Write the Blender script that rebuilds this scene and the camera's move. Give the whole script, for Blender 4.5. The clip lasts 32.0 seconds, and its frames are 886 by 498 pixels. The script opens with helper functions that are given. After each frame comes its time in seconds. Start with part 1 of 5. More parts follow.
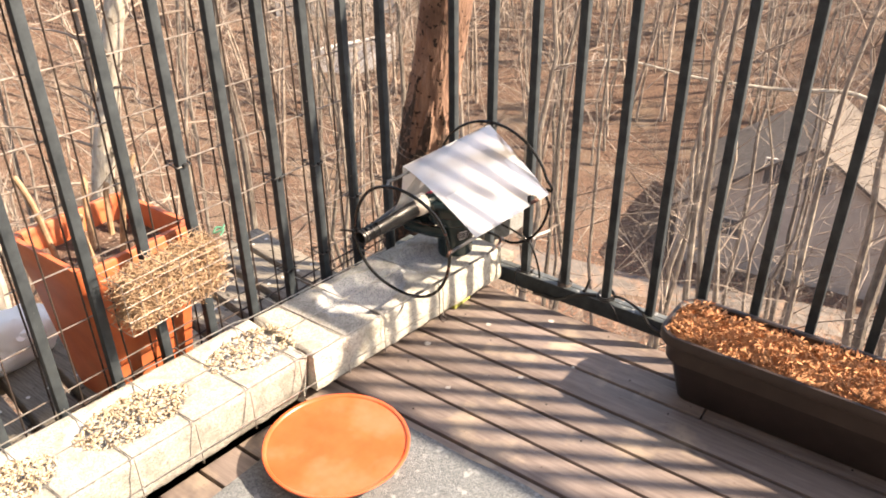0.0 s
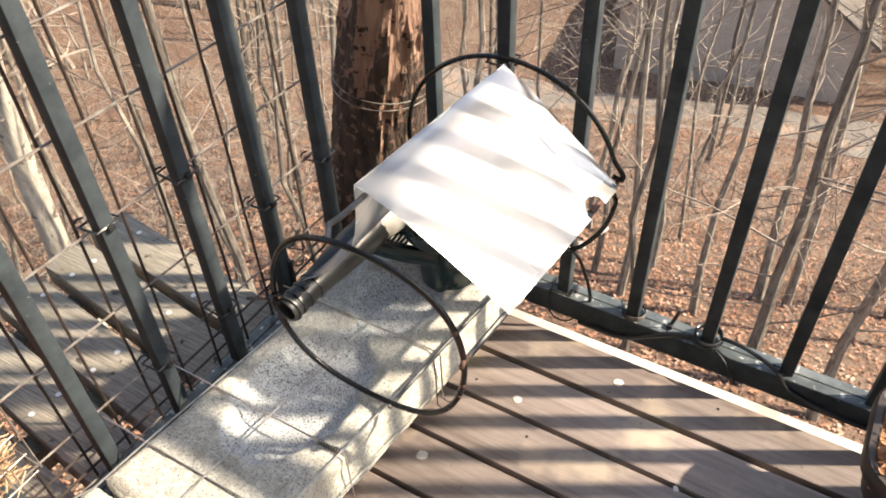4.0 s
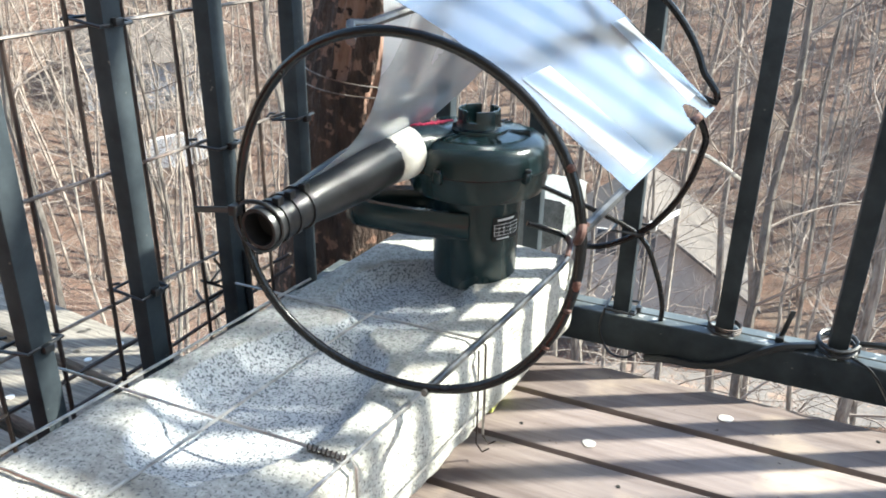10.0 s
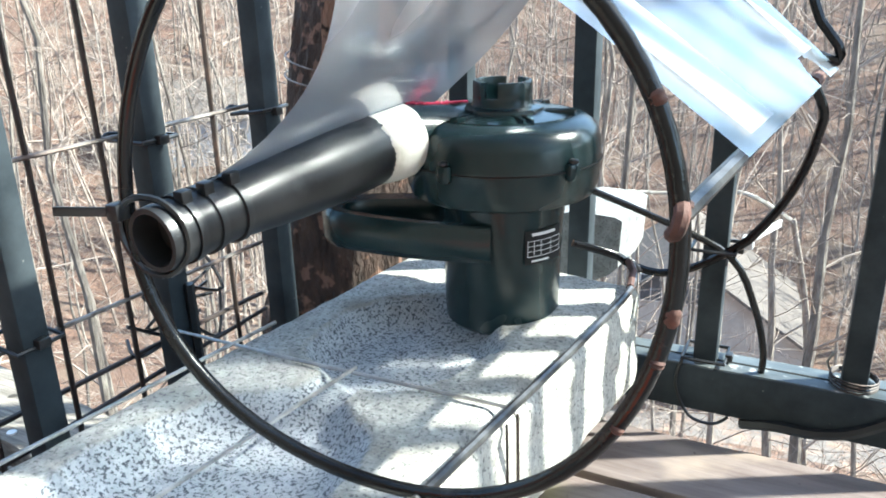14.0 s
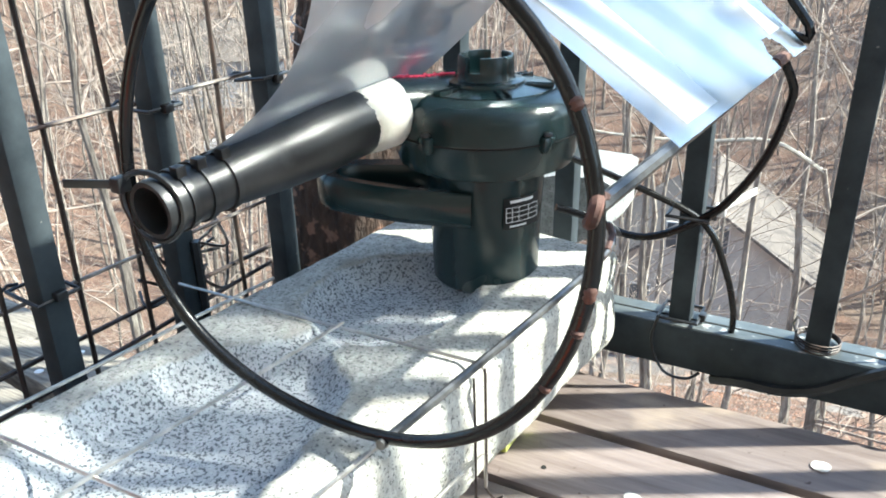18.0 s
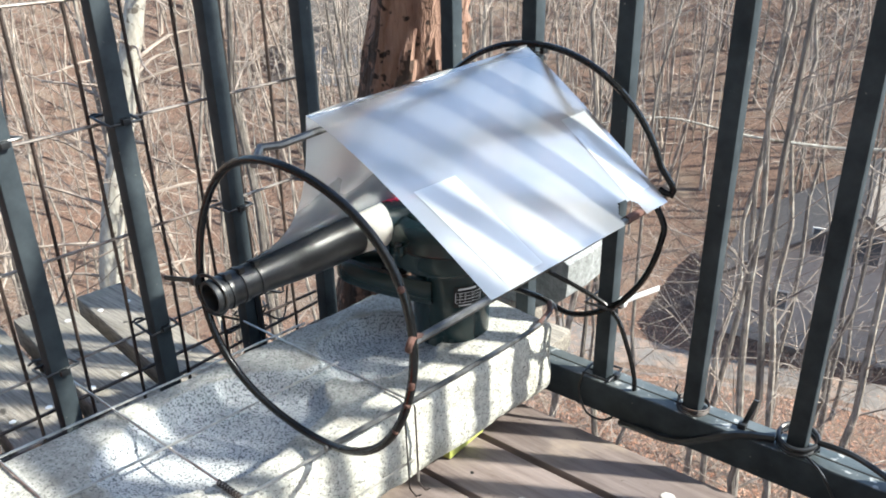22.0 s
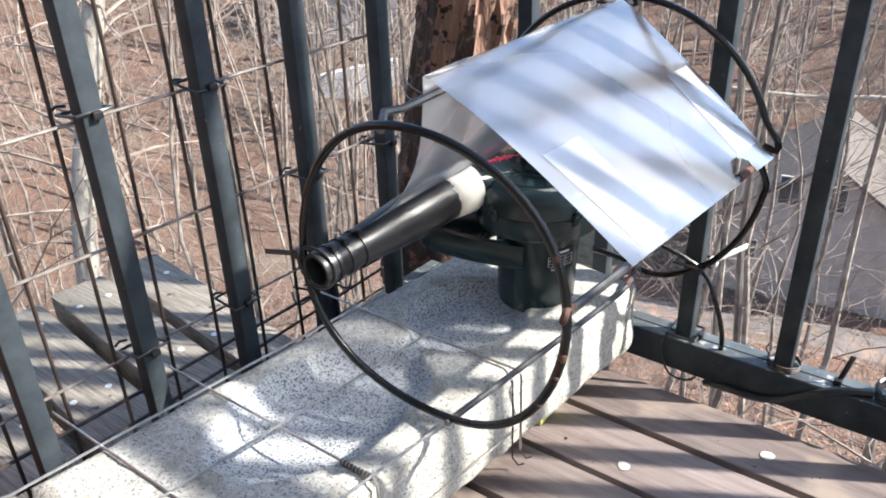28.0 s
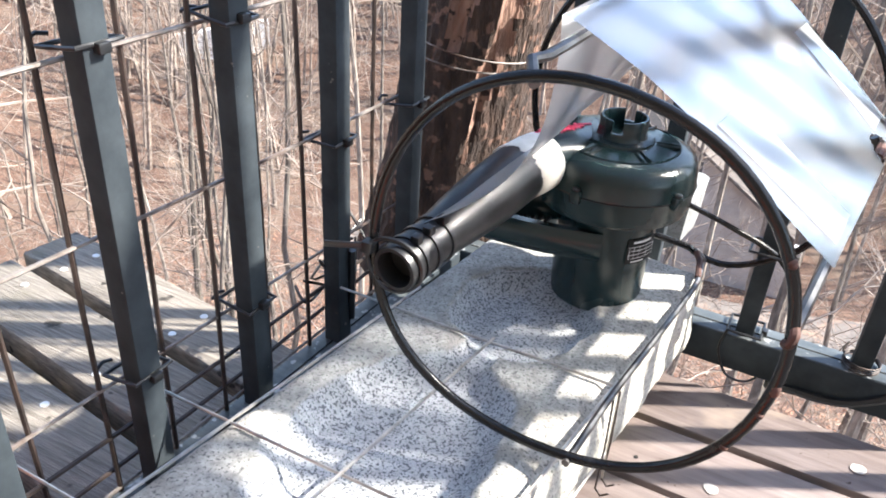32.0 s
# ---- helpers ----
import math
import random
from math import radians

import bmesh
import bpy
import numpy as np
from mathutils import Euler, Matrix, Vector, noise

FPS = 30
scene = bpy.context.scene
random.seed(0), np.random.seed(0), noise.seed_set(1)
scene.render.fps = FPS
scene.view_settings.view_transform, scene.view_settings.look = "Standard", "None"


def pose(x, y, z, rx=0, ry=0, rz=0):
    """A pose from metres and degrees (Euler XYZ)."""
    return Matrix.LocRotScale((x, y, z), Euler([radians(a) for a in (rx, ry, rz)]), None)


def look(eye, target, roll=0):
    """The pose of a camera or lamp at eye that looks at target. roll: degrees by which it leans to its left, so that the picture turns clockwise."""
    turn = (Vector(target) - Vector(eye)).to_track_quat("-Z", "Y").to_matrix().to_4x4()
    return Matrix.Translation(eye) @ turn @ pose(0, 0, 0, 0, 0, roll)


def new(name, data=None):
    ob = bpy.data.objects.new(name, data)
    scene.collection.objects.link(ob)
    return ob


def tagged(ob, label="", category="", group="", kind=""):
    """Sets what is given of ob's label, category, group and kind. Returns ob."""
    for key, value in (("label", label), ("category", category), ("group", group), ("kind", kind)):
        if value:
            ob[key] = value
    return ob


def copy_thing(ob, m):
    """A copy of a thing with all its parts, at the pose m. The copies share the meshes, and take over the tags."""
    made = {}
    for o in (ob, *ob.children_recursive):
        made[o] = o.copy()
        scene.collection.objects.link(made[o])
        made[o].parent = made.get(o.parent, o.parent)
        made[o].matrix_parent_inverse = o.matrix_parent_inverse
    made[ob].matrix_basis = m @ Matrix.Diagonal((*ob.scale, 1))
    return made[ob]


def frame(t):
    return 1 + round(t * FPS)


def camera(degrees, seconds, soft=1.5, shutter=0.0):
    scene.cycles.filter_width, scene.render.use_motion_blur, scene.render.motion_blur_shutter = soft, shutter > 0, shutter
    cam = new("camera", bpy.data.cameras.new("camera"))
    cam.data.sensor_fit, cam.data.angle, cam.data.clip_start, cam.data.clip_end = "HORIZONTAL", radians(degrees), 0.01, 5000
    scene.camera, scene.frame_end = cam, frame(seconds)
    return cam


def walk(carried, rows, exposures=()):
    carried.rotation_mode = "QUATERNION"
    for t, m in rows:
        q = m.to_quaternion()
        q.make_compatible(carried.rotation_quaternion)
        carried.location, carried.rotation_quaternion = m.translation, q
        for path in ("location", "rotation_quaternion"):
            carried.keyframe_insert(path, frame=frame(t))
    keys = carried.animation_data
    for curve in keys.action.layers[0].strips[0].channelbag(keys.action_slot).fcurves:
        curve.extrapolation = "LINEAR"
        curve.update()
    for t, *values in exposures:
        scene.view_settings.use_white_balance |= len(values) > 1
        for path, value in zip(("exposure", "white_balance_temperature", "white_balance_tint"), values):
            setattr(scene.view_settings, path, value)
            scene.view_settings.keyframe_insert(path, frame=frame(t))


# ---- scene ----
cam = camera(59.05, 32.0, soft=1.8)
PATH = [
    (0, (-0.2858, 0.1279, 1.0100), (-1.3208, 1.5191, 0.0133), -0.66),
    (0.5, (-0.2704, 0.3401, 1.0501), (-1.4668, 1.5521, 0.0014), -3.13),
    (1, (-0.4798, 0.4294, 1.0415), (-1.5913, 1.6532, -0.0841), -2.73),
    (1.5, (-0.5970, 0.5536, 1.0234), (-1.6542, 1.7529, -0.1782), -2.57),
    (2, (-0.6817, 0.6818, 0.9721), (-1.7552, 1.8192, -0.2745), -2.37),
    (2.5, (-0.7785, 0.6901, 0.9404), (-1.7170, 1.8652, -0.3781), -2.65),
    (3, (-0.8069, 0.6975, 0.9463), (-1.6066, 1.9119, -0.4269), -4.06),
    (3.5, (-0.7945, 0.7278, 0.9241), (-1.5450, 1.9589, -0.4619), -2.77),
    (5.5, (-0.8542, 0.7651, 0.5998), (-1.8020, 2.1336, -0.5087), 1.43),
    (6, (-0.8703, 0.7683, 0.5421), (-1.8307, 2.2114, -0.4555), 3.70),
    (6.5, (-0.8931, 0.7547, 0.5103), (-1.7984, 2.2766, -0.4193), 4.79),
    (7, (-0.9362, 0.7384, 0.4782), (-1.7565, 2.3036, -0.4585), 5.68),
    (7.5, (-0.9541, 0.7401, 0.4488), (-1.6425, 2.3578, -0.5047), 4.27),
    (8, (-0.9538, 0.7474, 0.4427), (-1.5916, 2.3713, -0.5351), 3.16),
    (8.5, (-0.9591, 0.7488, 0.4364), (-1.5863, 2.3921, -0.5154), 3.30),
    (9, (-0.9593, 0.7466, 0.4352), (-1.6458, 2.4189, -0.4204), 1.93),
    (9.5, (-0.9459, 0.7446, 0.4372), (-1.6969, 2.4127, -0.3712), 0.89),
    (10, (-0.9479, 0.7518, 0.4312), (-1.6810, 2.4347, -0.3629), 0.93),
    (10.5, (-0.9570, 0.7722, 0.4168), (-1.6936, 2.4555, -0.3731), 0.82),
    (11, (-0.9728, 0.8178, 0.3893), (-1.7236, 2.5022, -0.3848), 0.38),
    (11.5, (-0.9873, 0.8617, 0.3621), (-1.7763, 2.5538, -0.3550), -0.67),
    (12, (-1.0004, 0.8983, 0.3435), (-1.8311, 2.5725, -0.3686), -1.50),
    (12.5, (-1.0079, 0.9206, 0.3310), (-1.8742, 2.5937, -0.3400), -1.69),
    (13, (-1.0072, 0.9240, 0.3385), (-1.8733, 2.5988, -0.3287), -1.34),
    (13.5, (-1.0038, 0.9259, 0.3422), (-1.8486, 2.6059, -0.3388), -1.32),
    (14, (-1.0031, 0.9242, 0.3383), (-1.8503, 2.6050, -0.3378), -1.41),
    (14.5, (-0.9899, 0.9220, 0.3396), (-1.8985, 2.5658, -0.3476), -1.95),
    (16.5, (-0.9573, 0.9248, 0.3593), (-1.9011, 2.5258, -0.3797), -1.09),
    (17, (-0.9600, 0.9224, 0.3663), (-1.9002, 2.5371, -0.3471), -1.06),
    (17.5, (-0.9713, 0.9208, 0.3536), (-1.8154, 2.5756, -0.3874), -0.33),
    (18, (-0.9641, 0.9106, 0.3634), (-1.8475, 2.5136, -0.4429), -1.30),
    (18.5, (-0.9125, 0.8986, 0.3716), (-1.8440, 2.4755, -0.4321), -0.77),
    (19, (-0.8456, 0.8977, 0.4211), (-1.8748, 2.3502, -0.4906), -1.10),
    (19.5, (-0.7753, 0.8795, 0.4649), (-1.8774, 2.2721, -0.4550), -1.07),
    (20, (-0.7366, 0.8479, 0.5134), (-1.8798, 2.2352, -0.3632), -0.57),
    (20.5, (-0.7348, 0.8408, 0.5334), (-1.8987, 2.2321, -0.3092), -0.24),
    (21, (-0.7315, 0.8371, 0.5402), (-1.9202, 2.2373, -0.2513), -0.43),
    (21.5, (-0.7335, 0.8373, 0.5367), (-1.9133, 2.2481, -0.2490), -0.82),
    (22, (-0.7407, 0.8308, 0.5391), (-1.8920, 2.2343, -0.3005), -1.25),
    (22.5, (-0.7418, 0.8239, 0.5423), (-1.8863, 2.2149, -0.3268), -2.22),
    (23, (-0.7430, 0.8249, 0.5422), (-1.8627, 2.2175, -0.3562), -2.43),
    (23.5, (-0.7449, 0.8272, 0.5387), (-1.8552, 2.2223, -0.3674), -2.66),
    (24, (-0.7482, 0.8282, 0.5382), (-1.8558, 2.2223, -0.3726), -2.73),
    (24.5, (-0.7557, 0.8287, 0.5385), (-1.8560, 2.2237, -0.3800), -2.76),
    (26.5, (-0.7640, 0.8257, 0.5369), (-1.8407, 2.2190, -0.4115), -2.57),
    (27, (-0.7684, 0.8217, 0.5393), (-1.8387, 2.2175, -0.4127), -2.29),
    (27.5, (-0.7958, 0.8037, 0.5373), (-1.8664, 2.2089, -0.4004), -1.89),
    (28, (-0.8491, 0.7802, 0.5377), (-1.9140, 2.1886, -0.4017), -1.81),
    (28.5, (-0.9280, 0.7521, 0.5443), (-1.9353, 2.1999, -0.3988), -1.32),
    (29, (-1.0133, 0.7234, 0.5502), (-1.9014, 2.2346, -0.4128), -0.41),
    (29.5, (-1.0458, 0.7494, 0.5265), (-1.6667, 2.3724, -0.4636), 7.54),
    (30, (-1.0518, 0.7547, 0.5187), (-1.5918, 2.3902, -0.4979), 8.30),
    (30.5, (-1.0510, 0.7536, 0.5234), (-1.6427, 2.3496, -0.5267), 6.84),
    (31, (-1.0510, 0.7475, 0.5279), (-1.7172, 2.3074, -0.5318), 5.34),
    (31.5, (-1.0550, 0.7639, 0.5132), (-1.7641, 2.3221, -0.5209), 4.52),
    (32, (-1.0566, 0.8058, 0.4811), (-1.8226, 2.3570, -0.5225), 3.73),
]
EXPOSURES = [(0, 2.36, 8700, 16), (2.5, 2.17, 8500, 12), (5.5, 2.18, 7150, 6), (9, 2.42, 6550, 2), (12, 2.74, 6000, -2), (17, 2.82, 6100, -2), (20, 2.24, 6300, 0), (27, 2.14, 6300, 8), (29, 2.33, 6400, 9), (32, 2.66, 6450, 10)]
walk(cam, [(t, look(eye, target, roll)) for t, eye, target, roll in PATH], EXPOSURES)

# ---- light ----
SUN_AZ, SUN_EL = radians(28.5), radians(42)
world = bpy.data.worlds.new("sky")
scene.world = world
world.use_nodes = True
wn = world.node_tree.nodes
sky = wn.new("ShaderNodeTexSky")
sky.sky_type, sky.sun_disc = "NISHITA", False
sky.sun_elevation, sky.sun_rotation = SUN_EL, math.pi / 2 - SUN_AZ
wn["Background"].inputs["Strength"].default_value = 0.09
world.node_tree.links.new(sky.outputs[0], wn["Background"].inputs["Color"])
sun = new("sun", bpy.data.lights.new("sun", "SUN"))
sun.data.energy, sun.data.angle, sun.data.color = 3.2, radians(1.0), (1.0, 0.93, 0.84)
sun.matrix_world = look((0, 0, 0), (-math.cos(SUN_AZ) * math.cos(SUN_EL), -math.sin(SUN_AZ) * math.cos(SUN_EL), -math.sin(SUN_EL)))


# ---- materials ----
def ramp(nt, src, stops):
    n = nt.nodes.new("ShaderNodeValToRGB")
    n.color_ramp.elements[0].position, n.color_ramp.elements[0].color = stops[0][0], (*stops[0][1], 1)
    n.color_ramp.elements[1].position, n.color_ramp.elements[1].color = stops[-1][0], (*stops[-1][1], 1)
    for p, c in stops[1:-1]:
        n.color_ramp.elements.new(p).color = (*c, 1)
    nt.links.new(src, n.inputs[0])
    return n.outputs[0]


def noise_node(nt, scale, detail=4, stretch=None, rough=0.6):
    tc = nt.nodes.new("ShaderNodeTexCoord")
    src = tc.outputs["Object"]
    if stretch:
        mp = nt.nodes.new("ShaderNodeMapping")
        mp.inputs["Scale"].default_value = stretch
        nt.links.new(src, mp.inputs["Vector"])
        src = mp.outputs[0]
    n = nt.nodes.new("ShaderNodeTexNoise")
    n.inputs["Scale"].default_value, n.inputs["Detail"].default_value, n.inputs["Roughness"].default_value = scale, detail, rough
    nt.links.new(src, n.inputs["Vector"])
    return n.outputs[0]


def mixc(nt, fac, a, b, mode="MIX"):
    m = nt.nodes.new("ShaderNodeMix")
    m.data_type, m.blend_type = "RGBA", mode
    for sock, v in ((m.inputs[0], fac), (m.inputs[6], a), (m.inputs[7], b)):
        if isinstance(v, bpy.types.NodeSocket):
            nt.links.new(v, sock)
        elif isinstance(v, (int, float)):
            sock.default_value = v
        else:
            sock.default_value = (*v, 1)
    return m.outputs[2]


def material(name, a, b, rough=0.6, metal=0.0, scale=40.0, stretch=None, spots=None, spot_scale=300.0, spot_at=(0.6, 0.66),
             stain=None, stain_scale=6.0, stain_at=(0.5, 0.7), bump=0.2, bump_dist=0.002, per_piece=0.0, bump_scale=None, spec=0.5):
    """A surface with grain (a to b), fine spots, larger stains, uneven gloss and relief."""
    m = bpy.data.materials.new(name)
    m.use_nodes = True
    nt = m.node_tree
    p = nt.nodes["Principled BSDF"]
    grain = noise_node(nt, scale, 5, stretch)
    col = ramp(nt, grain, [(0.3, a), (0.7, b)])
    if stain:
        f = ramp(nt, noise_node(nt, stain_scale, 4), [(stain_at[0], (0, 0, 0)), (stain_at[1], (1, 1, 1))])
        col = mixc(nt, f, col, stain)
    if spots:
        f = ramp(nt, noise_node(nt, spot_scale, 2), [(spot_at[0], (0, 0, 0)), (spot_at[1], (1, 1, 1))])
        col = mixc(nt, f, col, spots)
    if per_piece:
        oi = nt.nodes.new("ShaderNodeObjectInfo")
        v = ramp(nt, oi.outputs["Random"], [(0, (1 - per_piece,) * 3), (1, (1 + per_piece * 0.3,) * 3)])
        col = mixc(nt, 1.0, col, v, "MULTIPLY")
    nt.links.new(col, p.inputs["Base Color"])
    p.inputs["Metallic"].default_value = metal
    p.inputs["Specular IOR Level"].default_value = spec
    r = nt.nodes.new("ShaderNodeMapRange")
    r.inputs[3].default_value, r.inputs[4].default_value = max(0.03, rough - 0.12), min(1, rough + 0.12)
    nt.links.new(noise_node(nt, scale * 0.6, 3, stretch), r.inputs[0])
    nt.links.new(r.outputs[0], p.inputs["Roughness"])
    if bump:
        bm_ = nt.nodes.new("ShaderNodeBump")
        bm_.inputs["Strength"].default_value, bm_.inputs["Distance"].default_value = bump, bump_dist
        nt.links.new(noise_node(nt, bump_scale or scale * 1.7, 5, stretch), bm_.inputs["Height"])
        nt.links.new(bm_.outputs[0], p.inputs["Normal"])
    return m


M = {}
M["deck"] = material("deck_wood", (0.128, 0.1, 0.092), (0.225, 0.187, 0.174), 0.48, scale=9, stretch=(1.2, 12, 12), stain=(0.3, 0.245, 0.2),
                     stain_scale=7, stain_at=(0.56, 0.66), spots=(0.06, 0.04, 0.03), spot_scale=110, spot_at=(0.71, 0.76), bump=0.5, per_piece=0.2)
M["grey_wood"] = material("weathered_wood", (0.1, 0.088, 0.073), (0.31, 0.28, 0.24), 0.85, scale=20, stretch=(1.0, 16, 12), spots=(0.035, 0.03, 0.024), spot_scale=34, spot_at=(0.66, 0.72), stain=(0.2, 0.18, 0.13),
                          stain_scale=7, stain_at=(0.55, 0.75), bump=0.7, bump_dist=0.004, per_piece=0.2)
M["rail"] = material("rail_paint", (0.024, 0.031, 0.037), (0.052, 0.064, 0.073), 0.6, spec=0.12, scale=30, stain=(0.035, 0.042, 0.044), stain_scale=25,
                     stain_at=(0.6, 0.85), spots=(0.16, 0.16, 0.15), spot_scale=140, spot_at=(0.74, 0.78), bump=0.15)
# worn, scratched paint, lightened to blue-grey for the sky's reflection
M["rail_worn"] = material("worn_rail_paint_with_sheen", (0.03, 0.04, 0.045), (0.1, 0.115, 0.12), 0.4, scale=22, stretch=(1, 3, 1), stain=(0.17, 0.185, 0.19), stain_scale=16,
                          stain_at=(0.5, 0.8), spots=(0.36, 0.37, 0.37), spot_scale=90, spot_at=(0.6, 0.68), bump=0.2)
M["stone"] = material("weathered_granite", (0.25, 0.246, 0.222), (0.47, 0.46, 0.425), 0.85, scale=190, stain=(0.235, 0.222, 0.195), stain_scale=26, stain_at=(0.5, 0.72), spots=(0.125, 0.125, 0.12),
                      spot_scale=430, spot_at=(0.55, 0.65), bump=0.6, bump_dist=0.002)


def carve(m, a, b, dark):
    """Blend a fresh speckled cut into a weathered stone by its "fresh" attribute."""
    nt = m.node_tree
    base = nt.nodes["Principled BSDF"].inputs["Base Color"]
    worn = base.links[0].from_socket
    at = nt.nodes.new("ShaderNodeAttribute")
    at.attribute_name = "fresh"
    col = ramp(nt, noise_node(nt, 120, 4), [(0.3, a), (0.7, b)])
    f = ramp(nt, noise_node(nt, 520, 3), [(0.51, (0, 0, 0)), (0.6, (1, 1, 1))])
    col = mixc(nt, f, col, dark)
    mm = nt.nodes.new("ShaderNodeMath")
    mm.operation = "MULTIPLY_ADD"
    nt.links.new(noise_node(nt, 90, 4), mm.inputs[0])
    mm.inputs[1].default_value = 0.7
    nt.links.new(at.outputs["Fac"], mm.inputs[2])
    k = ramp(nt, mm.outputs[0], [(0.45, (0, 0, 0)), (0.85, (1, 1, 1))])
    nt.links.new(mixc(nt, k, worn, col), base)


carve(M["stone"], (0.34, 0.352, 0.362), (0.48, 0.495, 0.505), (0.085, 0.094, 0.105))
M["stone_side"] = material("split_granite", (0.36, 0.356, 0.32), (0.6, 0.59, 0.535), 0.85, scale=110, stain=(0.36, 0.35, 0.29), stain_scale=11, spots=(0.17, 0.17, 0.16),
                           spot_scale=400, spot_at=(0.57, 0.64), bump=0.8, bump_dist=0.004)
M["pump"] = material("pump_plastic", (0.006, 0.018, 0.02), (0.01, 0.027, 0.029), 0.24, scale=20, stain=(0.018, 0.032, 0.033), stain_scale=30, stain_at=(0.6, 0.85), bump=0.03)
M["black"] = material("black_plastic", (0.008, 0.009, 0.01), (0.02, 0.021, 0.023), 0.35, scale=40, stain=(0.06, 0.06, 0.06), stain_scale=25, stain_at=(0.62, 0.85), bump=0.06)
# near-black for plate and seams; also painted shade in deck joints and hose mouth
M["hole"] = material("near_black_with_shade", (0.003, 0.003, 0.003), (0.006, 0.006, 0.006), 0.9, bump=0)
M["band"] = material("masking_tape", (0.6, 0.58, 0.52), (0.78, 0.76, 0.7), 0.6, scale=60, stain=(0.45, 0.42, 0.35), stain_scale=30, bump=0.3, bump_dist=0.001)
M["red"] = material("red_print", (0.55, 0.02, 0.08), (0.7, 0.05, 0.12), 0.4, bump=0)
M["dropping"] = material("dried_dropping", (0.3, 0.28, 0.26), (0.52, 0.5, 0.48), 0.8, scale=150, bump=0.3)
M["white_print"] = material("white_print", (0.6, 0.6, 0.6), (0.75, 0.75, 0.75), 0.5, bump=0)
M["wire"] = material("galvanised_wire", (0.3, 0.29, 0.27), (0.6, 0.58, 0.55), 0.38, 0.9, scale=80, stain=(0.2, 0.12, 0.08), stain_scale=18, stain_at=(0.62, 0.75), bump=0.2)
M["net_wire"] = material("weathered_mesh_wire", (0.1, 0.08, 0.07), (0.36, 0.33, 0.3), 0.5, 0.6, scale=60, stain=(0.12, 0.07, 0.05), stain_scale=18, stain_at=(0.5, 0.7), bump=0.2)
M["dark_wire"] = material("dark_wire", (0.02, 0.016, 0.014), (0.055, 0.038, 0.032), 0.55, 0.2, scale=60, stain=(0.12, 0.07, 0.05), stain_scale=30, stain_at=(0.6, 0.8), bump=0.2)
M["rod"] = material("vinyl_coated_rod", (0.004, 0.0045, 0.005), (0.01, 0.011, 0.012), 0.2, spec=0.35, scale=50, stain=(0.022, 0.022, 0.023), stain_scale=40, stain_at=(0.62, 0.72), bump=0.2)
M["steel"] = material("bare_steel_rod", (0.05, 0.05, 0.052), (0.19, 0.19, 0.19), 0.42, 0.9, scale=50, stain=(0.25, 0.14, 0.1), stain_scale=20, stain_at=(0.62, 0.72), bump=0.2)
M["rust"] = material("rusty_rod", (0.035, 0.02, 0.017), (0.13, 0.06, 0.045), 0.8, 0.1, scale=120, bump=0.4)
M["bark"] = material("bark", (0.014, 0.01, 0.008), (0.085, 0.052, 0.038), 0.9, scale=12, stretch=(5, 5, 1.6), spots=(0.2, 0.115, 0.082), spot_scale=58, spot_at=(0.56, 0.64), bump=1.0, bump_dist=0.014)
M["bare_wood"] = material("stripped_wood", (0.19, 0.105, 0.078), (0.36, 0.225, 0.165), 0.85, scale=10, stretch=(5, 5, 1.2), spots=(0.025, 0.015, 0.011), spot_scale=60, spot_at=(0.6, 0.66),
                          stain=(0.14, 0.08, 0.058), stain_scale=9, bump=1.0, bump_dist=0.01)
M["terracotta"] = material("orange_plastic_pot", (0.42, 0.09, 0.035), (0.56, 0.15, 0.06), 0.5, scale=20, stain=(0.4, 0.14, 0.07), stain_scale=8, bump=0.1)
M["saucer"] = material("orange_saucer", (0.5, 0.075, 0.022), (0.6, 0.115, 0.042), 0.35, scale=15, stain=(0.5, 0.14, 0.075), stain_scale=10, bump=0.08)
M["brown_pot"] = material("brown_plastic", (0.018, 0.0115, 0.0105), (0.032, 0.022, 0.02), 0.45, scale=20, stain=(0.05, 0.04, 0.036), stain_scale=9, stain_at=(0.6, 0.8), bump=0.1)
M["soil"] = material("dry_soil", (0.05, 0.03, 0.022), (0.16, 0.1, 0.075), 0.95, scale=60, spots=(0.3, 0.24, 0.2), spot_scale=120, bump=1, bump_dist=0.01)
M["mulch"] = material("dry_leaf_mulch", (0.38, 0.17, 0.08), (0.68, 0.37, 0.2), 0.85, scale=60, bump=0.5, per_piece=0.3)
M["straw"] = material("straw", (0.22, 0.14, 0.085), (0.4, 0.28, 0.18), 0.75, scale=90, bump=0.2)
M["seed"] = material("seed_husks", (0.3, 0.23, 0.16), (0.6, 0.5, 0.37), 0.75, scale=140, spots=(0.12, 0.09, 0.07), spot_scale=160, spot_at=(0.58, 0.64), bump=0.2)
M["mat"] = material("grey_carpet", (0.08, 0.092, 0.105), (0.24, 0.265, 0.285), 0.98, scale=260, stain=(0.34, 0.36, 0.37), stain_scale=40, stain_at=(0.6, 0.7), bump=1, bump_dist=0.004)
M["trunk"] = material("tree_bark", (0.1, 0.085, 0.072), (0.34, 0.295, 0.25), 0.9, scale=5, stretch=(3, 3, 0.8), stain=(0.36, 0.33, 0.28), stain_scale=1.6, stain_at=(0.52, 0.68), bump=1.0, bump_dist=0.03, per_piece=0.5)
M["pale_trunk"] = material("pale_bark", (0.24, 0.22, 0.185), (0.45, 0.425, 0.37), 0.9, scale=4, stretch=(3, 3, 1.0), spots=(0.12, 0.1, 0.08), spot_scale=6, spot_at=(0.6, 0.66), bump=0.8, bump_dist=0.02)
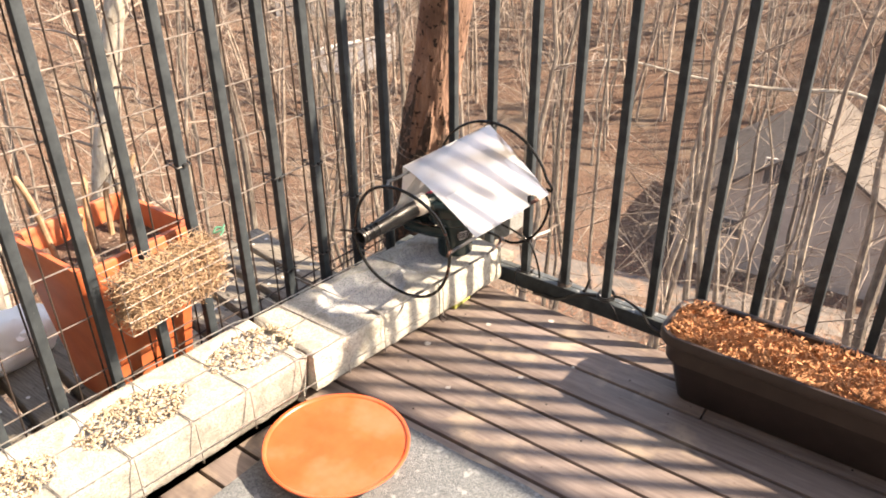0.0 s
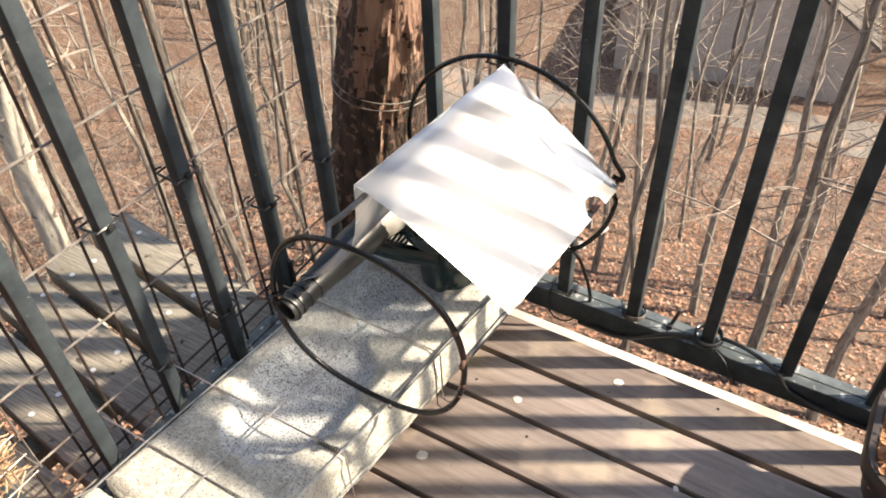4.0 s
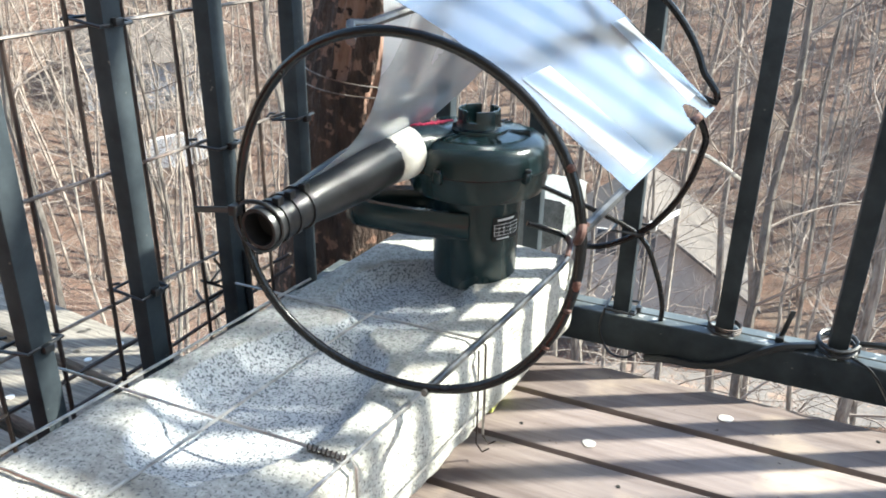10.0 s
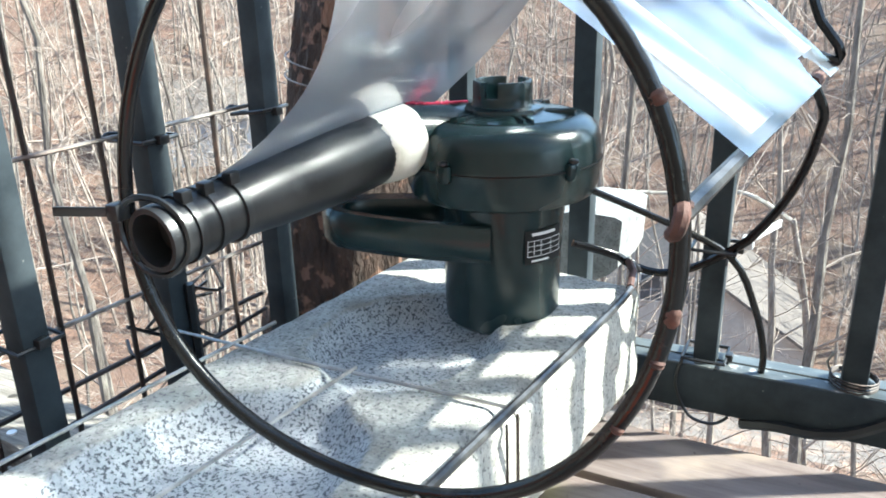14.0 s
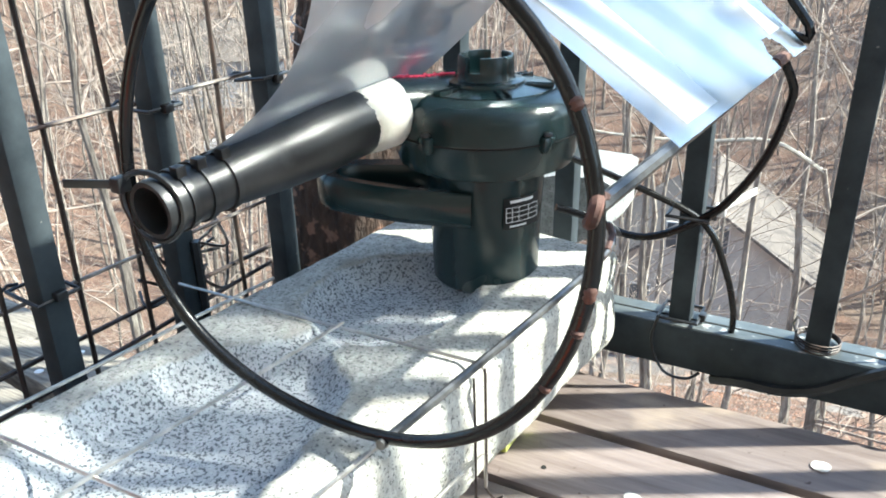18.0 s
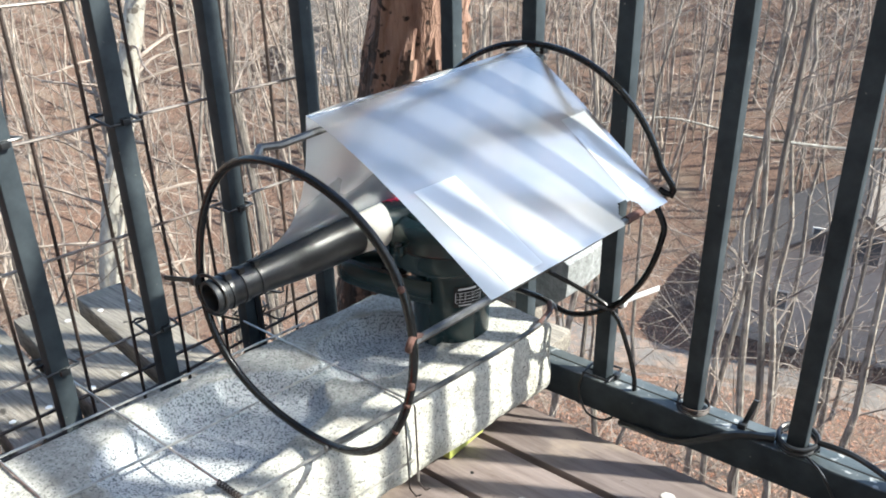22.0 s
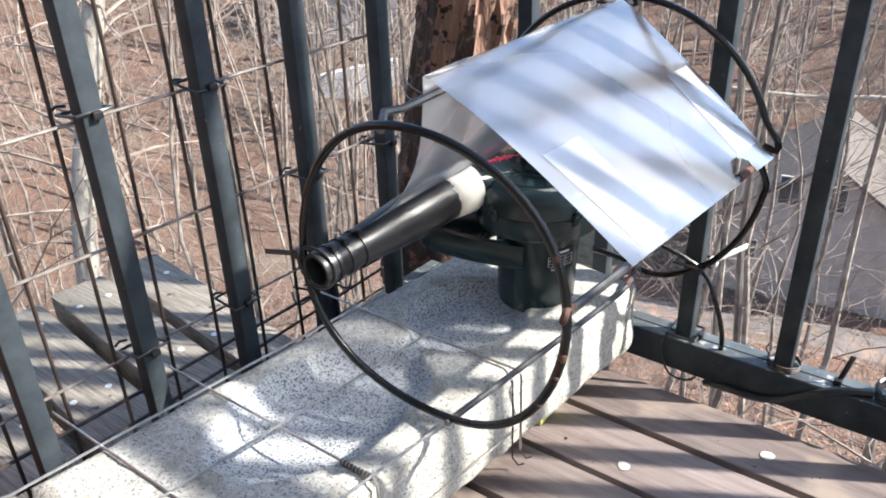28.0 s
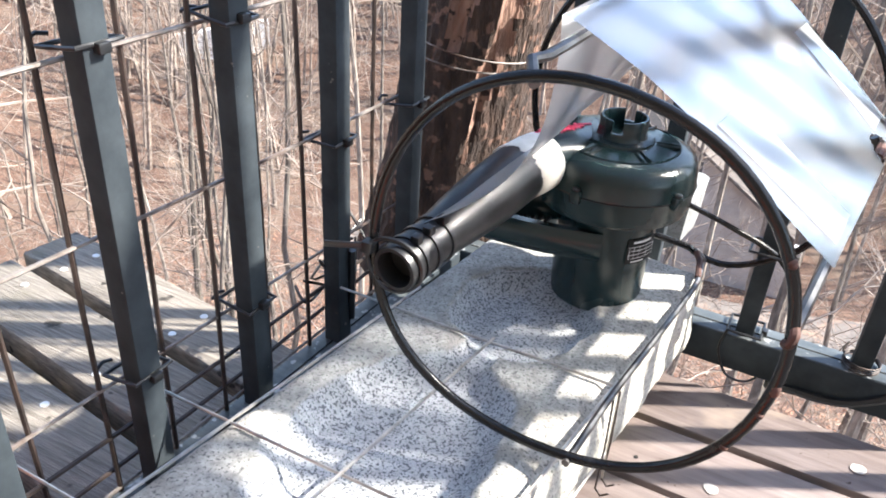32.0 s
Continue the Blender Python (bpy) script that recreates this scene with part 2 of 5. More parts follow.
M["twig"] = material("bare_twigs", (0.075, 0.055, 0.045), (0.4, 0.335, 0.28), 0.85, scale=1.2, bump=0)
M["leaf"] = material("fallen_leaves", (0.17, 0.075, 0.046), (0.39, 0.205, 0.13), 0.85, scale=7, stain=(0.48, 0.33, 0.25), stain_scale=3, bump=0)
M["ground"] = material("leaf_litter", (0.05, 0.03, 0.022), (0.2, 0.12, 0.085), 0.95, scale=8, stain=(0.16, 0.12, 0.09), stain_scale=0.35, spots=(0.05, 0.03, 0.022), spot_scale=14,
                       spot_at=(0.62, 0.72), bump=1, bump_dist=0.08)
M["road"] = material("worn_asphalt", (0.11, 0.1, 0.093), (0.17, 0.152, 0.14), 0.9, scale=3, stain=(0.27, 0.18, 0.13), stain_scale=0.8, bump=0.4)
M["siding"] = material("grey_siding", (0.35, 0.315, 0.28), (0.45, 0.405, 0.36), 0.8, scale=2, bump=0.1)
M["blue_siding"] = material("blue_grey_siding", (0.22, 0.24, 0.27), (0.3, 0.32, 0.35), 0.8, scale=2, stain=(0.36, 0.36, 0.36), stain_scale=0.8, bump=0.1)
M["white_paint"] = material("white_paint", (0.75, 0.75, 0.74), (0.85, 0.85, 0.84), 0.6, scale=3, bump=0.1)
M["window_frame"] = material("grey_window_paint", (0.5, 0.47, 0.43), (0.6, 0.57, 0.53), 0.7, scale=3, bump=0)
M["nylon"] = material("milky_nylon", (0.42, 0.43, 0.44), (0.58, 0.59, 0.6), 0.4, scale=40, bump=0)
M["roof"] = material("dark_shingles", (0.075, 0.066, 0.06), (0.15, 0.13, 0.115), 0.95, scale=6, bump=0.5)
M["pane"] = material("dark_window_pane", (0.05, 0.06, 0.07), (0.1, 0.11, 0.12), 0.1, scale=2, bump=0)
M["rim"] = material("pale_rim_board", (0.45, 0.41, 0.36), (0.6, 0.56, 0.5), 0.8, scale=10, stretch=(1, 8, 8), stain=(0.3, 0.25, 0.2), stain_scale=7, bump=0.4)
M["nail"] = material("screw_head", (0.5, 0.5, 0.49), (0.75, 0.75, 0.73), 0.45, 0.35, bump=0)
# dark brown for the unseen wall, chosen to bounce little light
M["wall"] = material("fill_blocking_wall", (0.09, 0.075, 0.06), (0.15, 0.125, 0.1), 0.8, scale=5, bump=0.2)
M["green"] = material("green_coated_wire", (0.03, 0.14, 0.09), (0.07, 0.24, 0.16), 0.4, bump=0)
M["offcut"] = material("rough_grey_granite", (0.15, 0.16, 0.16), (0.3, 0.31, 0.31), 0.9, scale=120, spots=(0.1, 0.1, 0.1), spot_scale=600, spot_at=(0.56, 0.64), bump=0.6)
M["moss"] = material("mossy_wood", (0.3, 0.34, 0.06), (0.5, 0.52, 0.16), 0.9, scale=60, bump=0.5)


def plastic_sheet(name, dense=0.0):
    """Milky film: part clear, part scattering, with a soft sheen."""
    m = bpy.data.materials.new(name)
    m.use_nodes = True
    nt = m.node_tree
    out = nt.nodes["Material Output"]
    nt.nodes.remove(nt.nodes["Principled BSDF"])
    bp = nt.nodes.new("ShaderNodeBump")
    bp.inputs["Strength"].default_value, bp.inputs["Distance"].default_value = 0.16, 0.004
    nt.links.new(noise_node(nt, 14, 2, (1, 0.4, 1)), bp.inputs["Height"])

    def shader(kind, colour, rough=None):
        s = nt.nodes.new(kind)
        s.inputs[0].default_value = (*colour, 1)
        if rough is not None:
            s.inputs["Roughness"].default_value = rough
        if "Normal" in s.inputs:
            nt.links.new(bp.outputs[0], s.inputs["Normal"])
        return s.outputs[0]

    def mixs(fac, a, b):
        s = nt.nodes.new("ShaderNodeMixShader")
        if isinstance(fac, float):
            s.inputs[0].default_value = fac
        else:
            nt.links.new(fac, s.inputs[0])
        nt.links.new(a, s.inputs[1])
        nt.links.new(b, s.inputs[2])
        return s.outputs[0]
    milk = mixs(0.42, shader("ShaderNodeBsdfDiffuse", (0.62, 0.65, 0.68)), shader("ShaderNodeBsdfTranslucent", (0.7, 0.73, 0.76)))
    gloss = shader("ShaderNodeBsdfGlossy", (0.72, 0.73, 0.74), 0.2)
    blur = nt.nodes.new("ShaderNodeBsdfRefraction")
    blur.inputs["Roughness"].default_value, blur.inputs["IOR"].default_value = 0.55, 1.2
    blur.inputs[0].default_value = (0.97, 0.98, 1, 1)
    clear = mixs(0.45, blur.outputs[0], shader("ShaderNodeBsdfTransparent", (0.96, 0.97, 0.98)))
    lw = nt.nodes.new("ShaderNodeLayerWeight")
    lw.inputs["Blend"].default_value = 0.35
    sheen = nt.nodes.new("ShaderNodeMapRange")
    sheen.inputs[3].default_value, sheen.inputs[4].default_value = 0.86 - 0.56 * dense, 0.97 - 0.4 * dense
    nt.links.new(lw.outputs["Facing"], sheen.inputs[0])
    film = mixs(sheen.outputs[0], milk, gloss)
    milky = ramp(nt, noise_node(nt, 9, 3, (1, 0.35, 1)), [(0.35, (0.5 + 0.42 * dense,) * 3), (0.7, (0.64 + 0.3 * dense,) * 3)])
    nt.links.new(mixs(milky, clear, film), out.inputs[0])
    return m


M["sheet"] = plastic_sheet("clear_plastic_sheet")
M["creased"] = plastic_sheet("creased_film", 0.5)
M["strip"] = plastic_sheet("whiter_film", 0.8)

# ---- builders ----
WORLD = {}


def thing(name, at, label="", category="", group="", kind=""):
    e = new(name)
    e.location = at
    e.empty_display_size = 0.05
    WORLD[e] = Matrix.Translation(at)
    return tagged(e, label, category, group, kind)


def finish(name, me, mat, parent=None, label="", smooth=True):
    """Link a mesh given in world metres as one object, under parent where there is one."""
    for k in (mat if isinstance(mat, (list, tuple)) else [mat]):
        me.materials.append(M[k])
    if smooth:
        me.shade_smooth()
        me.set_sharp_from_angle(angle=radians(38))
    ob = new(name, me)
    if parent is not None:
        me.transform(WORLD[parent].inverted())
        ob.parent = parent
        WORLD[ob] = WORLD[parent]
    else:
        WORLD[ob] = Matrix.Identity(4)
    if label:
        ob["label"] = label
    return ob


def part(name, bm, mat, parent=None, label="", smooth=True):
    me = bpy.data.meshes.new(name)
    bmesh.ops.recalc_face_normals(bm, faces=bm.faces[:])
    bm.to_mesh(me)
    bm.free()
    return finish(name, me, mat, parent, label, smooth)


def pieces(name, verts, faces, mat, parent=None, label="", smooth=True):
    me = bpy.data.meshes.new(name)
    me.from_pydata([tuple(v) for v in verts], [], faces)
    me.update()
    return finish(name, me, mat, parent, label, smooth)


def box_bm(x0, x1, y0, y1, z0, z1, bevel=0.0, m=None, seg=2):
    bm = bmesh.new()
    bmesh.ops.create_cube(bm, size=1, matrix=Matrix.LocRotScale(((x0 + x1) / 2, (y0 + y1) / 2, (z0 + z1) / 2), None, (x1 - x0, y1 - y0, z1 - z0)))
    if bevel:
        bmesh.ops.bevel(bm, geom=bm.edges[:], offset=bevel, segments=seg, profile=0.5, affect="EDGES")
    if m:
        bmesh.ops.transform(bm, matrix=m, verts=bm.verts[:])
    return bm


def tube_data(points, r, n=8, closed=False, cap=True, base=0):
    """Vertices and faces of a round bar along points; r is a number or one radius a point."""
    pts = [Vector(p) for p in points]
    k = len(pts)
    rad = r if isinstance(r, (list, tuple)) else [r] * k
    verts, faces = [], []
    up = None
    for i, p in enumerate(pts):
        a = pts[i - 1] if (i or closed) else p
        b = pts[(i + 1) % k] if (i < k - 1 or closed) else p
        t = (b - a).normalized()
        if up is None:
            up = t.orthogonal().normalized()
        up = (up - t * up.dot(t))
        up = up.normalized() if up.length > 1e-6 else t.orthogonal().normalized()
        side = t.cross(up)
        for j in range(n):
            w = 2 * math.pi * j / n
            verts.append(p + (up * math.cos(w) + side * math.sin(w)) * rad[i])
    for i in range(k if closed else k - 1):
        c, d = i * n + base, ((i + 1) % k) * n + base
        for j in range(n):
            j2 = (j + 1) % n
            faces.append((c + j, c + j2, d + j2, d + j))
    if cap and not closed:
        faces.append(tuple(base + j for j in reversed(range(n))))
        faces.append(tuple(base + (k - 1) * n + j for j in range(n)))
    return verts, faces


def tube(name, points, r, mat, parent=None, label="", n=8, closed=False):
    v, f = tube_data(points, r, n, closed)
    return pieces(name, v, f, mat, parent, label)


def smooth_path(points, steps=6, closed=False):
    """Catmull-Rom through the points."""
    p = [Vector(q) for q in points]
    out, k = [], len(points)
    for i in range(k if closed else k - 1):
        a, b = (p[i - 1] if (i or closed) else p[i]), p[i]
        c = p[(i + 1) % k]
        d = p[(i + 2) % k] if (closed or i < k - 2) else c
        for s in range(steps):
            t = s / steps
            out.append(0.5 * (2 * b + (c - a) * t + (2 * a - 5 * b + 4 * c - d) * t * t + (3 * b - a - 3 * c + d) * t ** 3))
    if not closed:
        out.append(p[-1])
    return out


def lathe(name, profile, axis_m, mat, parent=None, label="", n=40):
    """A turned form: (radius, height) pairs about the z axis of axis_m."""
    verts, faces = [], []
    for r, h in profile:
        for j in range(n):
            w = 2 * math.pi * j / n
            verts.append(axis_m @ Vector((r * math.cos(w), r * math.sin(w), h)))
    for i in range(len(profile) - 1):
        for j in range(n):
            j2 = (j + 1) % n
            faces.append((i * n + j, i * n + j2, (i + 1) * n + j2, (i + 1) * n + j))
    if profile[0][0] > 1e-5:
        faces.append(tuple(reversed(range(n))))
    if profile[-1][0] > 1e-5:
        faces.append(tuple((len(profile) - 1) * n + j for j in range(n)))
    return pieces(name, verts, faces, mat, parent, label)


def along(a, b):
    """A matrix whose z axis runs from a to b, standing at a."""
    a, b = Vector(a), Vector(b)
    return Matrix.Translation(a) @ (b - a).to_track_quat("Z", "Y").to_matrix().to_4x4()


# ---- ground, road and far things ----
def ground_z(x, y):
    r = math.hypot(x + 1, y - 1)
    z = -6.0 - 0.43 * min(r, 31) + 0.45 * max(0.0, min(r, 115) - 42)
    return z + 0.35 * noise.noise((x * 0.13, y * 0.13, 1.7)) + 0.08 * noise.noise((x * 0.6, y * 0.6, 4.0)) * min(1, r / 8)


def build_ground():
    verts, faces = [], []
    rings = [0.0] + [1.2 * 1.055 ** i for i in range(85)] + [135, 200, 400, 1200, 3000]
    n = 120
    for r in rings:
        for j in range(n):
            w = 2 * math.pi * j / n
            x, y = -1 + r * math.cos(w), 1 + r * math.sin(w)
            verts.append((x, y, ground_z(x, y)))
    for i in range(len(rings) - 1):
        for j in range(n):
            j2 = (j + 1) % n
            faces.append((i * n + j, i * n + j2, (i + 1) * n + j2, (i + 1) * n + j))
    tagged(pieces("ground", verts, faces, "ground"), "brown leaf-covered wooded slope below the deck", "ground", kind="structure")


build_ground()
ROAD_MID, ROAD_DIR = Vector((-8.5, 31.1)), Vector((0.97, 0.24)).normalized()


def build_road():
    verts, faces = [], []
    side = Vector((-ROAD_DIR.y, ROAD_DIR.x))
    for i in range(44, 121):
        c = ROAD_MID + ROAD_DIR * (i - 60) * 0.8 + side * 0.003 * ((i - 60) * 0.8) ** 2
        for k in (-1.8, -0.9, 0, 0.9, 1.8):
            q = c + side * k
            verts.append((q.x, q.y, ground_z(q.x, q.y) + 0.05))
    for i in range(76):
        for k in range(4):
            a = i * 5 + k
            faces.append((a, a + 1, a + 6, a + 5))
    tagged(pieces("road", verts, faces, "road"), "narrow worn grey lane with drifted leaves", "road", kind="structure")


build_road()

# ---- deck structure ----
DECK_Y, PITCH = 1.384, 0.0795
floor = thing("floor", (0, 0, -0.05), "worn brown timber deck floor with open joints", "floor", kind="structure")
# near-black slab whose colour stands for the shade down the open joints
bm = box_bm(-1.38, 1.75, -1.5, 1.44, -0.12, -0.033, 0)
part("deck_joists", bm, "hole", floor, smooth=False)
rim = tagged(part("trim", box_bm(-1.44, 1.75, 1.36, 1.515, -0.075, -0.05, 0.003), "rim"), "pale weathered rim board under the deck edge", "trim", kind="structure")

# unseen wall, added dark and tall to cut sky and bounce light
fill_blocking_wall = tagged(part("wall_south", box_bm(-4.0, 6.0, -1.75, -1.55, -7.0, 6.5, 0), "wall"), "unseen dark brown wall added behind the deck to block fill light", "wall", kind="structure")

for x, y in ((-1.25, 1.3), (1.6, 1.3), (-1.25, -1.2), (1.6, -1.2)):
    part("deck_post", box_bm(x - 0.07, x + 0.07, y - 0.07, y + 0.07, ground_z(x, y) - 0.5, -0.11, 0.004), "grey_wood", floor)
for x in (-1.25, 1.6):
    part("deck_beam", box_bm(x - 0.045, x + 0.045, -1.45, 1.4, -0.3, -0.121, 0.003), "grey_wood", floor)
for y in (0.55, 1.15):
    part("shelf_bracket", box_bm(-1.9, -1.2, y - 0.02, y + 0.02, -0.165, -0.126, 0.002), "grey_wood", floor)
part("log_bracket", box_bm(-1.5, -1.3, 1.3, 1.7, -0.12, -0.079, 0.002), "grey_wood", floor)

# ---- railings ----
BASE_Z, TOP_Z = 0.046, 0.98


def railing(name, along_x, fixed, places, lo, hi):
    start = places[0]
    rail = thing(name, (start, fixed, BASE_Z) if along_x else (fixed, start, BASE_Z),
                 "dark green-grey painted metal railing with square balusters", "railing", "deck railings")

    def b(u0, u1, w, z0, z1, bev):
        return box_bm(u0, u1, fixed - w, fixed + w, z0, z1, bev) if along_x else box_bm(fixed - w, fixed + w, u0, u1, z0, z1, bev)
    part("bottom_rail", b(lo, hi, 0.0165, BASE_Z - 0.038, BASE_Z, 0.002), "rail", rail)
    # thin paler layer: worn paint plus painted sky sheen on the rail top
    part("rail_cap", b(lo, hi, 0.0152, BASE_Z - 0.001, BASE_Z + 0.0005, 0.0003), "rail_worn", rail, "chalky worn paint on the rail top, with pale sky sheen in its colour")
    part("rail_seam", b(lo, hi, 0.0008, BASE_Z - 0.001, BASE_Z + 0.0010, 0), "hole", rail, "dark seam along the rail top")
    part("top_rail", b(lo, hi, 0.022, TOP_Z, TOP_Z + 0.04, 0.003), "rail", rail)
    for u in places:
        part("baluster", b(u - 0.0085, u + 0.0085, 0.0085, BASE_Z, TOP_Z, 0.0012), "rail", rail)
    return rail


LEFT_PLACES = [0.974 - 0.1028 * (13 - k) for k in range(14)] + [1.0765, 1.1793, 1.2846, 1.3963]
SKEW = 0.04
right_rail = railing("railing", True, 1.503, [-1.2738 + 0.1033 * i for i in range(26)], -1.38, 1.5)
left_rail = railing("railing", False, -1.397, LEFT_PLACES, -1.4, 1.486)
left_rail.location.x += SKEW * (LEFT_PLACES[0] - 1.2)
left_rail.rotation_euler.z = -SKEW

# ---- granite feeding stones ----
AXIS = Vector((0.116, 0.9932, 0)).normalized()
ACROSS = Vector((AXIS.y, -AXIS.x, 0))


def stone_block(name, far_right, direction, length, width, z0, z1, hollows, label, mats, slant=0.0, seed=1):
    """A block whose far right top edge corner is far_right; hollows: (back along, in from the right edge, half length, half width, depth)."""
    d = Vector((*direction, 0)).normalized()
    w = Vector((d.y, -d.x, 0))
    nx, ny = 44, int(length / 0.0045)
    verts, faces, idx, fresh = [], [], [], []

    def depth(a, c):
        deep = 0.0
        for ha, hc, la, wc, dp in hollows:
            e = math.hypot((a - ha) / la, (c - hc) / wc)
            e += 0.10 * noise.noise((a * 40, c * 40, seed))
            if e < 1:
                v = dp * min(1.0, (1 - e) / 0.35)
                v = dp * (1 - (1 - v / dp) ** 2)
                deep = max(deep, v)
        return deep
    for j in range(ny + 1):
        for i in range(nx + 1):
            a, c = length * j / ny, width * i / nx
            dp = depth(a, c)
            fresh.append(min(1.0, dp / 0.006))
            rough = 0.0012 * noise.noise((a * 60, c * 60, seed + 3)) + 0.0012 * noise.noise((a * 14, c * 14, seed))
            edge = min(i, nx - i, j, ny - j)
            rnd = 0.004 if edge == 0 else 0.0012 if edge == 1 else 0
            p = Vector(far_right) - d * a - w * c
            verts.append((p.x, p.y, z1 - dp + rough - rnd))
    for j in range(ny):
        for i in range(nx):
            a = j * (nx + 1) + i
            faces.append((a, a + 1, a + nx + 2, a + nx + 1))
            idx.append(0)
    # sides follow the outline down in uneven steps
    loop = [i for i in range(nx + 1)] + [j * (nx + 1) + nx for j in range(1, ny + 1)] + [ny * (nx + 1) + i for i in range(nx - 1, -1, -1)] + [j * (nx + 1) for j in range(ny - 1, 0, -1)]
    centre = Vector(far_right) - d * length / 2 - w * width / 2
    prev, levels = loop, 10
    for lv in range(1, levels + 1):
        cur = []
        for k in loop:
            p = Vector(verts[k])
            out = Vector((p.x - centre.x, p.y - centre.y, 0))
            side = out.dot(w)
            nrm = w * (1 if side > 0 else -1) if abs(side) > width * 0.49 else d * (1 if out.dot(d) > 0 else -1)
            zz = z1 + (z0 - z1) * lv / levels
            wob = 0.003 * noise.noise((p.x * 30, p.y * 30, zz * 30)) + 0.0015 * noise.noise((p.x * 90, p.y * 90, zz * 90))
            push = 0.003 + wob - (slant * lv / levels if side > 0 else 0) - (0.004 if lv == levels else 0)
            q = p + nrm * push
            cur.append(len(verts))
            verts.append((q.x, q.y, zz))
        n = len(loop)
        for k in range(n):
            k2 = (k + 1) % n
            faces.append((prev[k], cur[k], cur[k2], prev[k2]))
            idx.append(1)
        prev = cur
    faces.append(tuple(prev))
    idx.append(1)
    me = bpy.data.meshes.new(name)
    me.from_pydata(verts, [], faces)
    me.update()
    bm = bmesh.new()
    bm.from_mesh(me)
    bmesh.ops.recalc_face_normals(bm, faces=bm.faces[:])
    bm.to_mesh(me)
    bm.free()
    me.polygons.foreach_set("material_index", idx)
    me.attributes.new("fresh", "FLOAT", "POINT").data.foreach_set("value", fresh + [0.0] * (len(verts) - len(fresh)))
    ob = finish(name, me, mats, None, "", True)
    return tagged(ob, label, "stone block", "feeding stones")


STONE_TOP = 0.114
stone_block("granite_feeding_stone", (-1.117, 1.468, 0), AXIS.xy, 0.552, 0.186, 0.026, STONE_TOP,
            [(0.158, 0.098, 0.07, 0.06, 0.019), (0.345, 0.094, 0.108, 0.07, 0.021), (0.235, 0.098, 0.05, 0.018, 0.006)],
            "speckled pale granite block with scooped seed hollows", ["stone", "stone_side"], seed=2)
stone_block("granite_feeding_stone", (-1.192, 0.914, 0), (0.09, 0.996), 1.15, 0.180, 0.004, STONE_TOP,
            [(0.055, 0.1, 0.1, 0.062, 0.012), (0.3, 0.1, 0.11, 0.066, 0.012), (0.53, 0.1, 0.1, 0.066, 0.012)],
            "long grey granite block with seed-filled hollows", ["stone", "stone"], slant=0.02, seed=9)
for p in ((-1.165, 1.36), (-1.30, 1.40), (-1.235, 0.98), (-1.35, 1.0)):
    tagged(part("wood_shim", box_bm(p[0] - 0.018, p[0] + 0.018, p[1] - 0.03, p[1] + 0.03, 0.0, 0.0265, 0.002), "moss" if p[1] > 1.3 else "grey_wood"),
           "small mossy wood block under the granite stone", "wood block", "stone supports")

# ---- air pump ----
AX, AY = -1.196, 1.398
pump = thing("air_pump", (AX, AY, 0.105), "dark green electric air pump on a granite stone", "air pump")
at = Matrix.Translation((AX, AY, -0.007))
lathe("motor_body", [(0.0, 0.112), (0.036, 0.112), (0.039, 0.115), (0.0395, 0.121), (0.0405, 0.165), (0.0425, 0.2), (0.0425, 0.206), (0.03, 0.206)], at, "pump", pump)
lathe("fan_housing", [(0.03, 0.203), (0.054, 0.2032), (0.0612, 0.2065), (0.0638, 0.2135), (0.0646, 0.227), (0.065, 0.2288), (0.0646, 0.2306), (0.0638, 0.2415),
                      (0.0612, 0.2495), (0.055, 0.2537), (0.048, 0.2558), (0.0475, 0.2546), (0.046, 0.2546), (0.0455, 0.2562), (0.02, 0.259), (0.0, 0.2595)], at, "pump", pump, n=64)
lathe("seam_ring", [(0.0651, 0.2280), (0.0655, 0.2286), (0.0651, 0.2292)], at, "hole", pump, n=64)
lathe("intake_collar", [(0.027, 0.258), (0.0265, 0.2602), (0.0205, 0.2612), (0.0196, 0.2625), (0.0194, 0.267), (0.0167, 0.267), (0.0165, 0.262), (0.0, 0.262)], at, "pump", pump)
for side in (1, -1):
    v_, f_ = [], []
    for i in range(17):
        w = radians(side * 90 - 90 + 14 + 152 * i / 16) + radians(90)
        for rr, zz in ((0.0194, 0.2665), (0.0193, 0.2758), (0.0186, 0.277), (0.0173, 0.277), (0.0168, 0.2758), (0.0167, 0.2665)):
            v_.append((AX + rr * math.cos(w), AY + rr * math.sin(w), zz - 0.007))
    for i in range(16):
        for j in range(6):
            f_.append((i * 6 + j, i * 6 + (j + 1) % 6, i * 6 + 6 + (j + 1) % 6, i * 6 + 6 + j))
    f_ += [tuple(range(6)), tuple(96 + j for j in reversed(range(6)))]
    pieces("collar_prong", v_, f_, "pump", pump)
for k in range(6):
    w = radians(60 * k + 12)
    m = Matrix.Translation((AX, AY, -0.007)) @ Matrix.Rotation(w, 4, "Z")
    for e in (-0.0028, 0.0028):
        part("housing_rib", box_bm(0.0275, 0.0465, e - 0.0006, e + 0.0006, 0.2552, 0.2588, 0.0003, m), "pump", pump)
for w in (-100, -28, 40, 112, 178):
    m = Matrix.Translation((AX, AY, -0.007)) @ Matrix.Rotation(radians(w), 4, "Z")
    lug = part("screw_lug", box_bm(0.058, 0.0692, -0.005, 0.005, 0.2225, 0.2345, 0.003, m), "pump", pump)
    c = m @ Vector((0.0662, 0, 0.2343))
    lathe("screw", [(0.0, 0.0), (0.003, 0.0), (0.003, 0.0015), (0.002, 0.0022), (0.0, 0.0022)], Matrix.Translation(c), "black", lug, n=12)
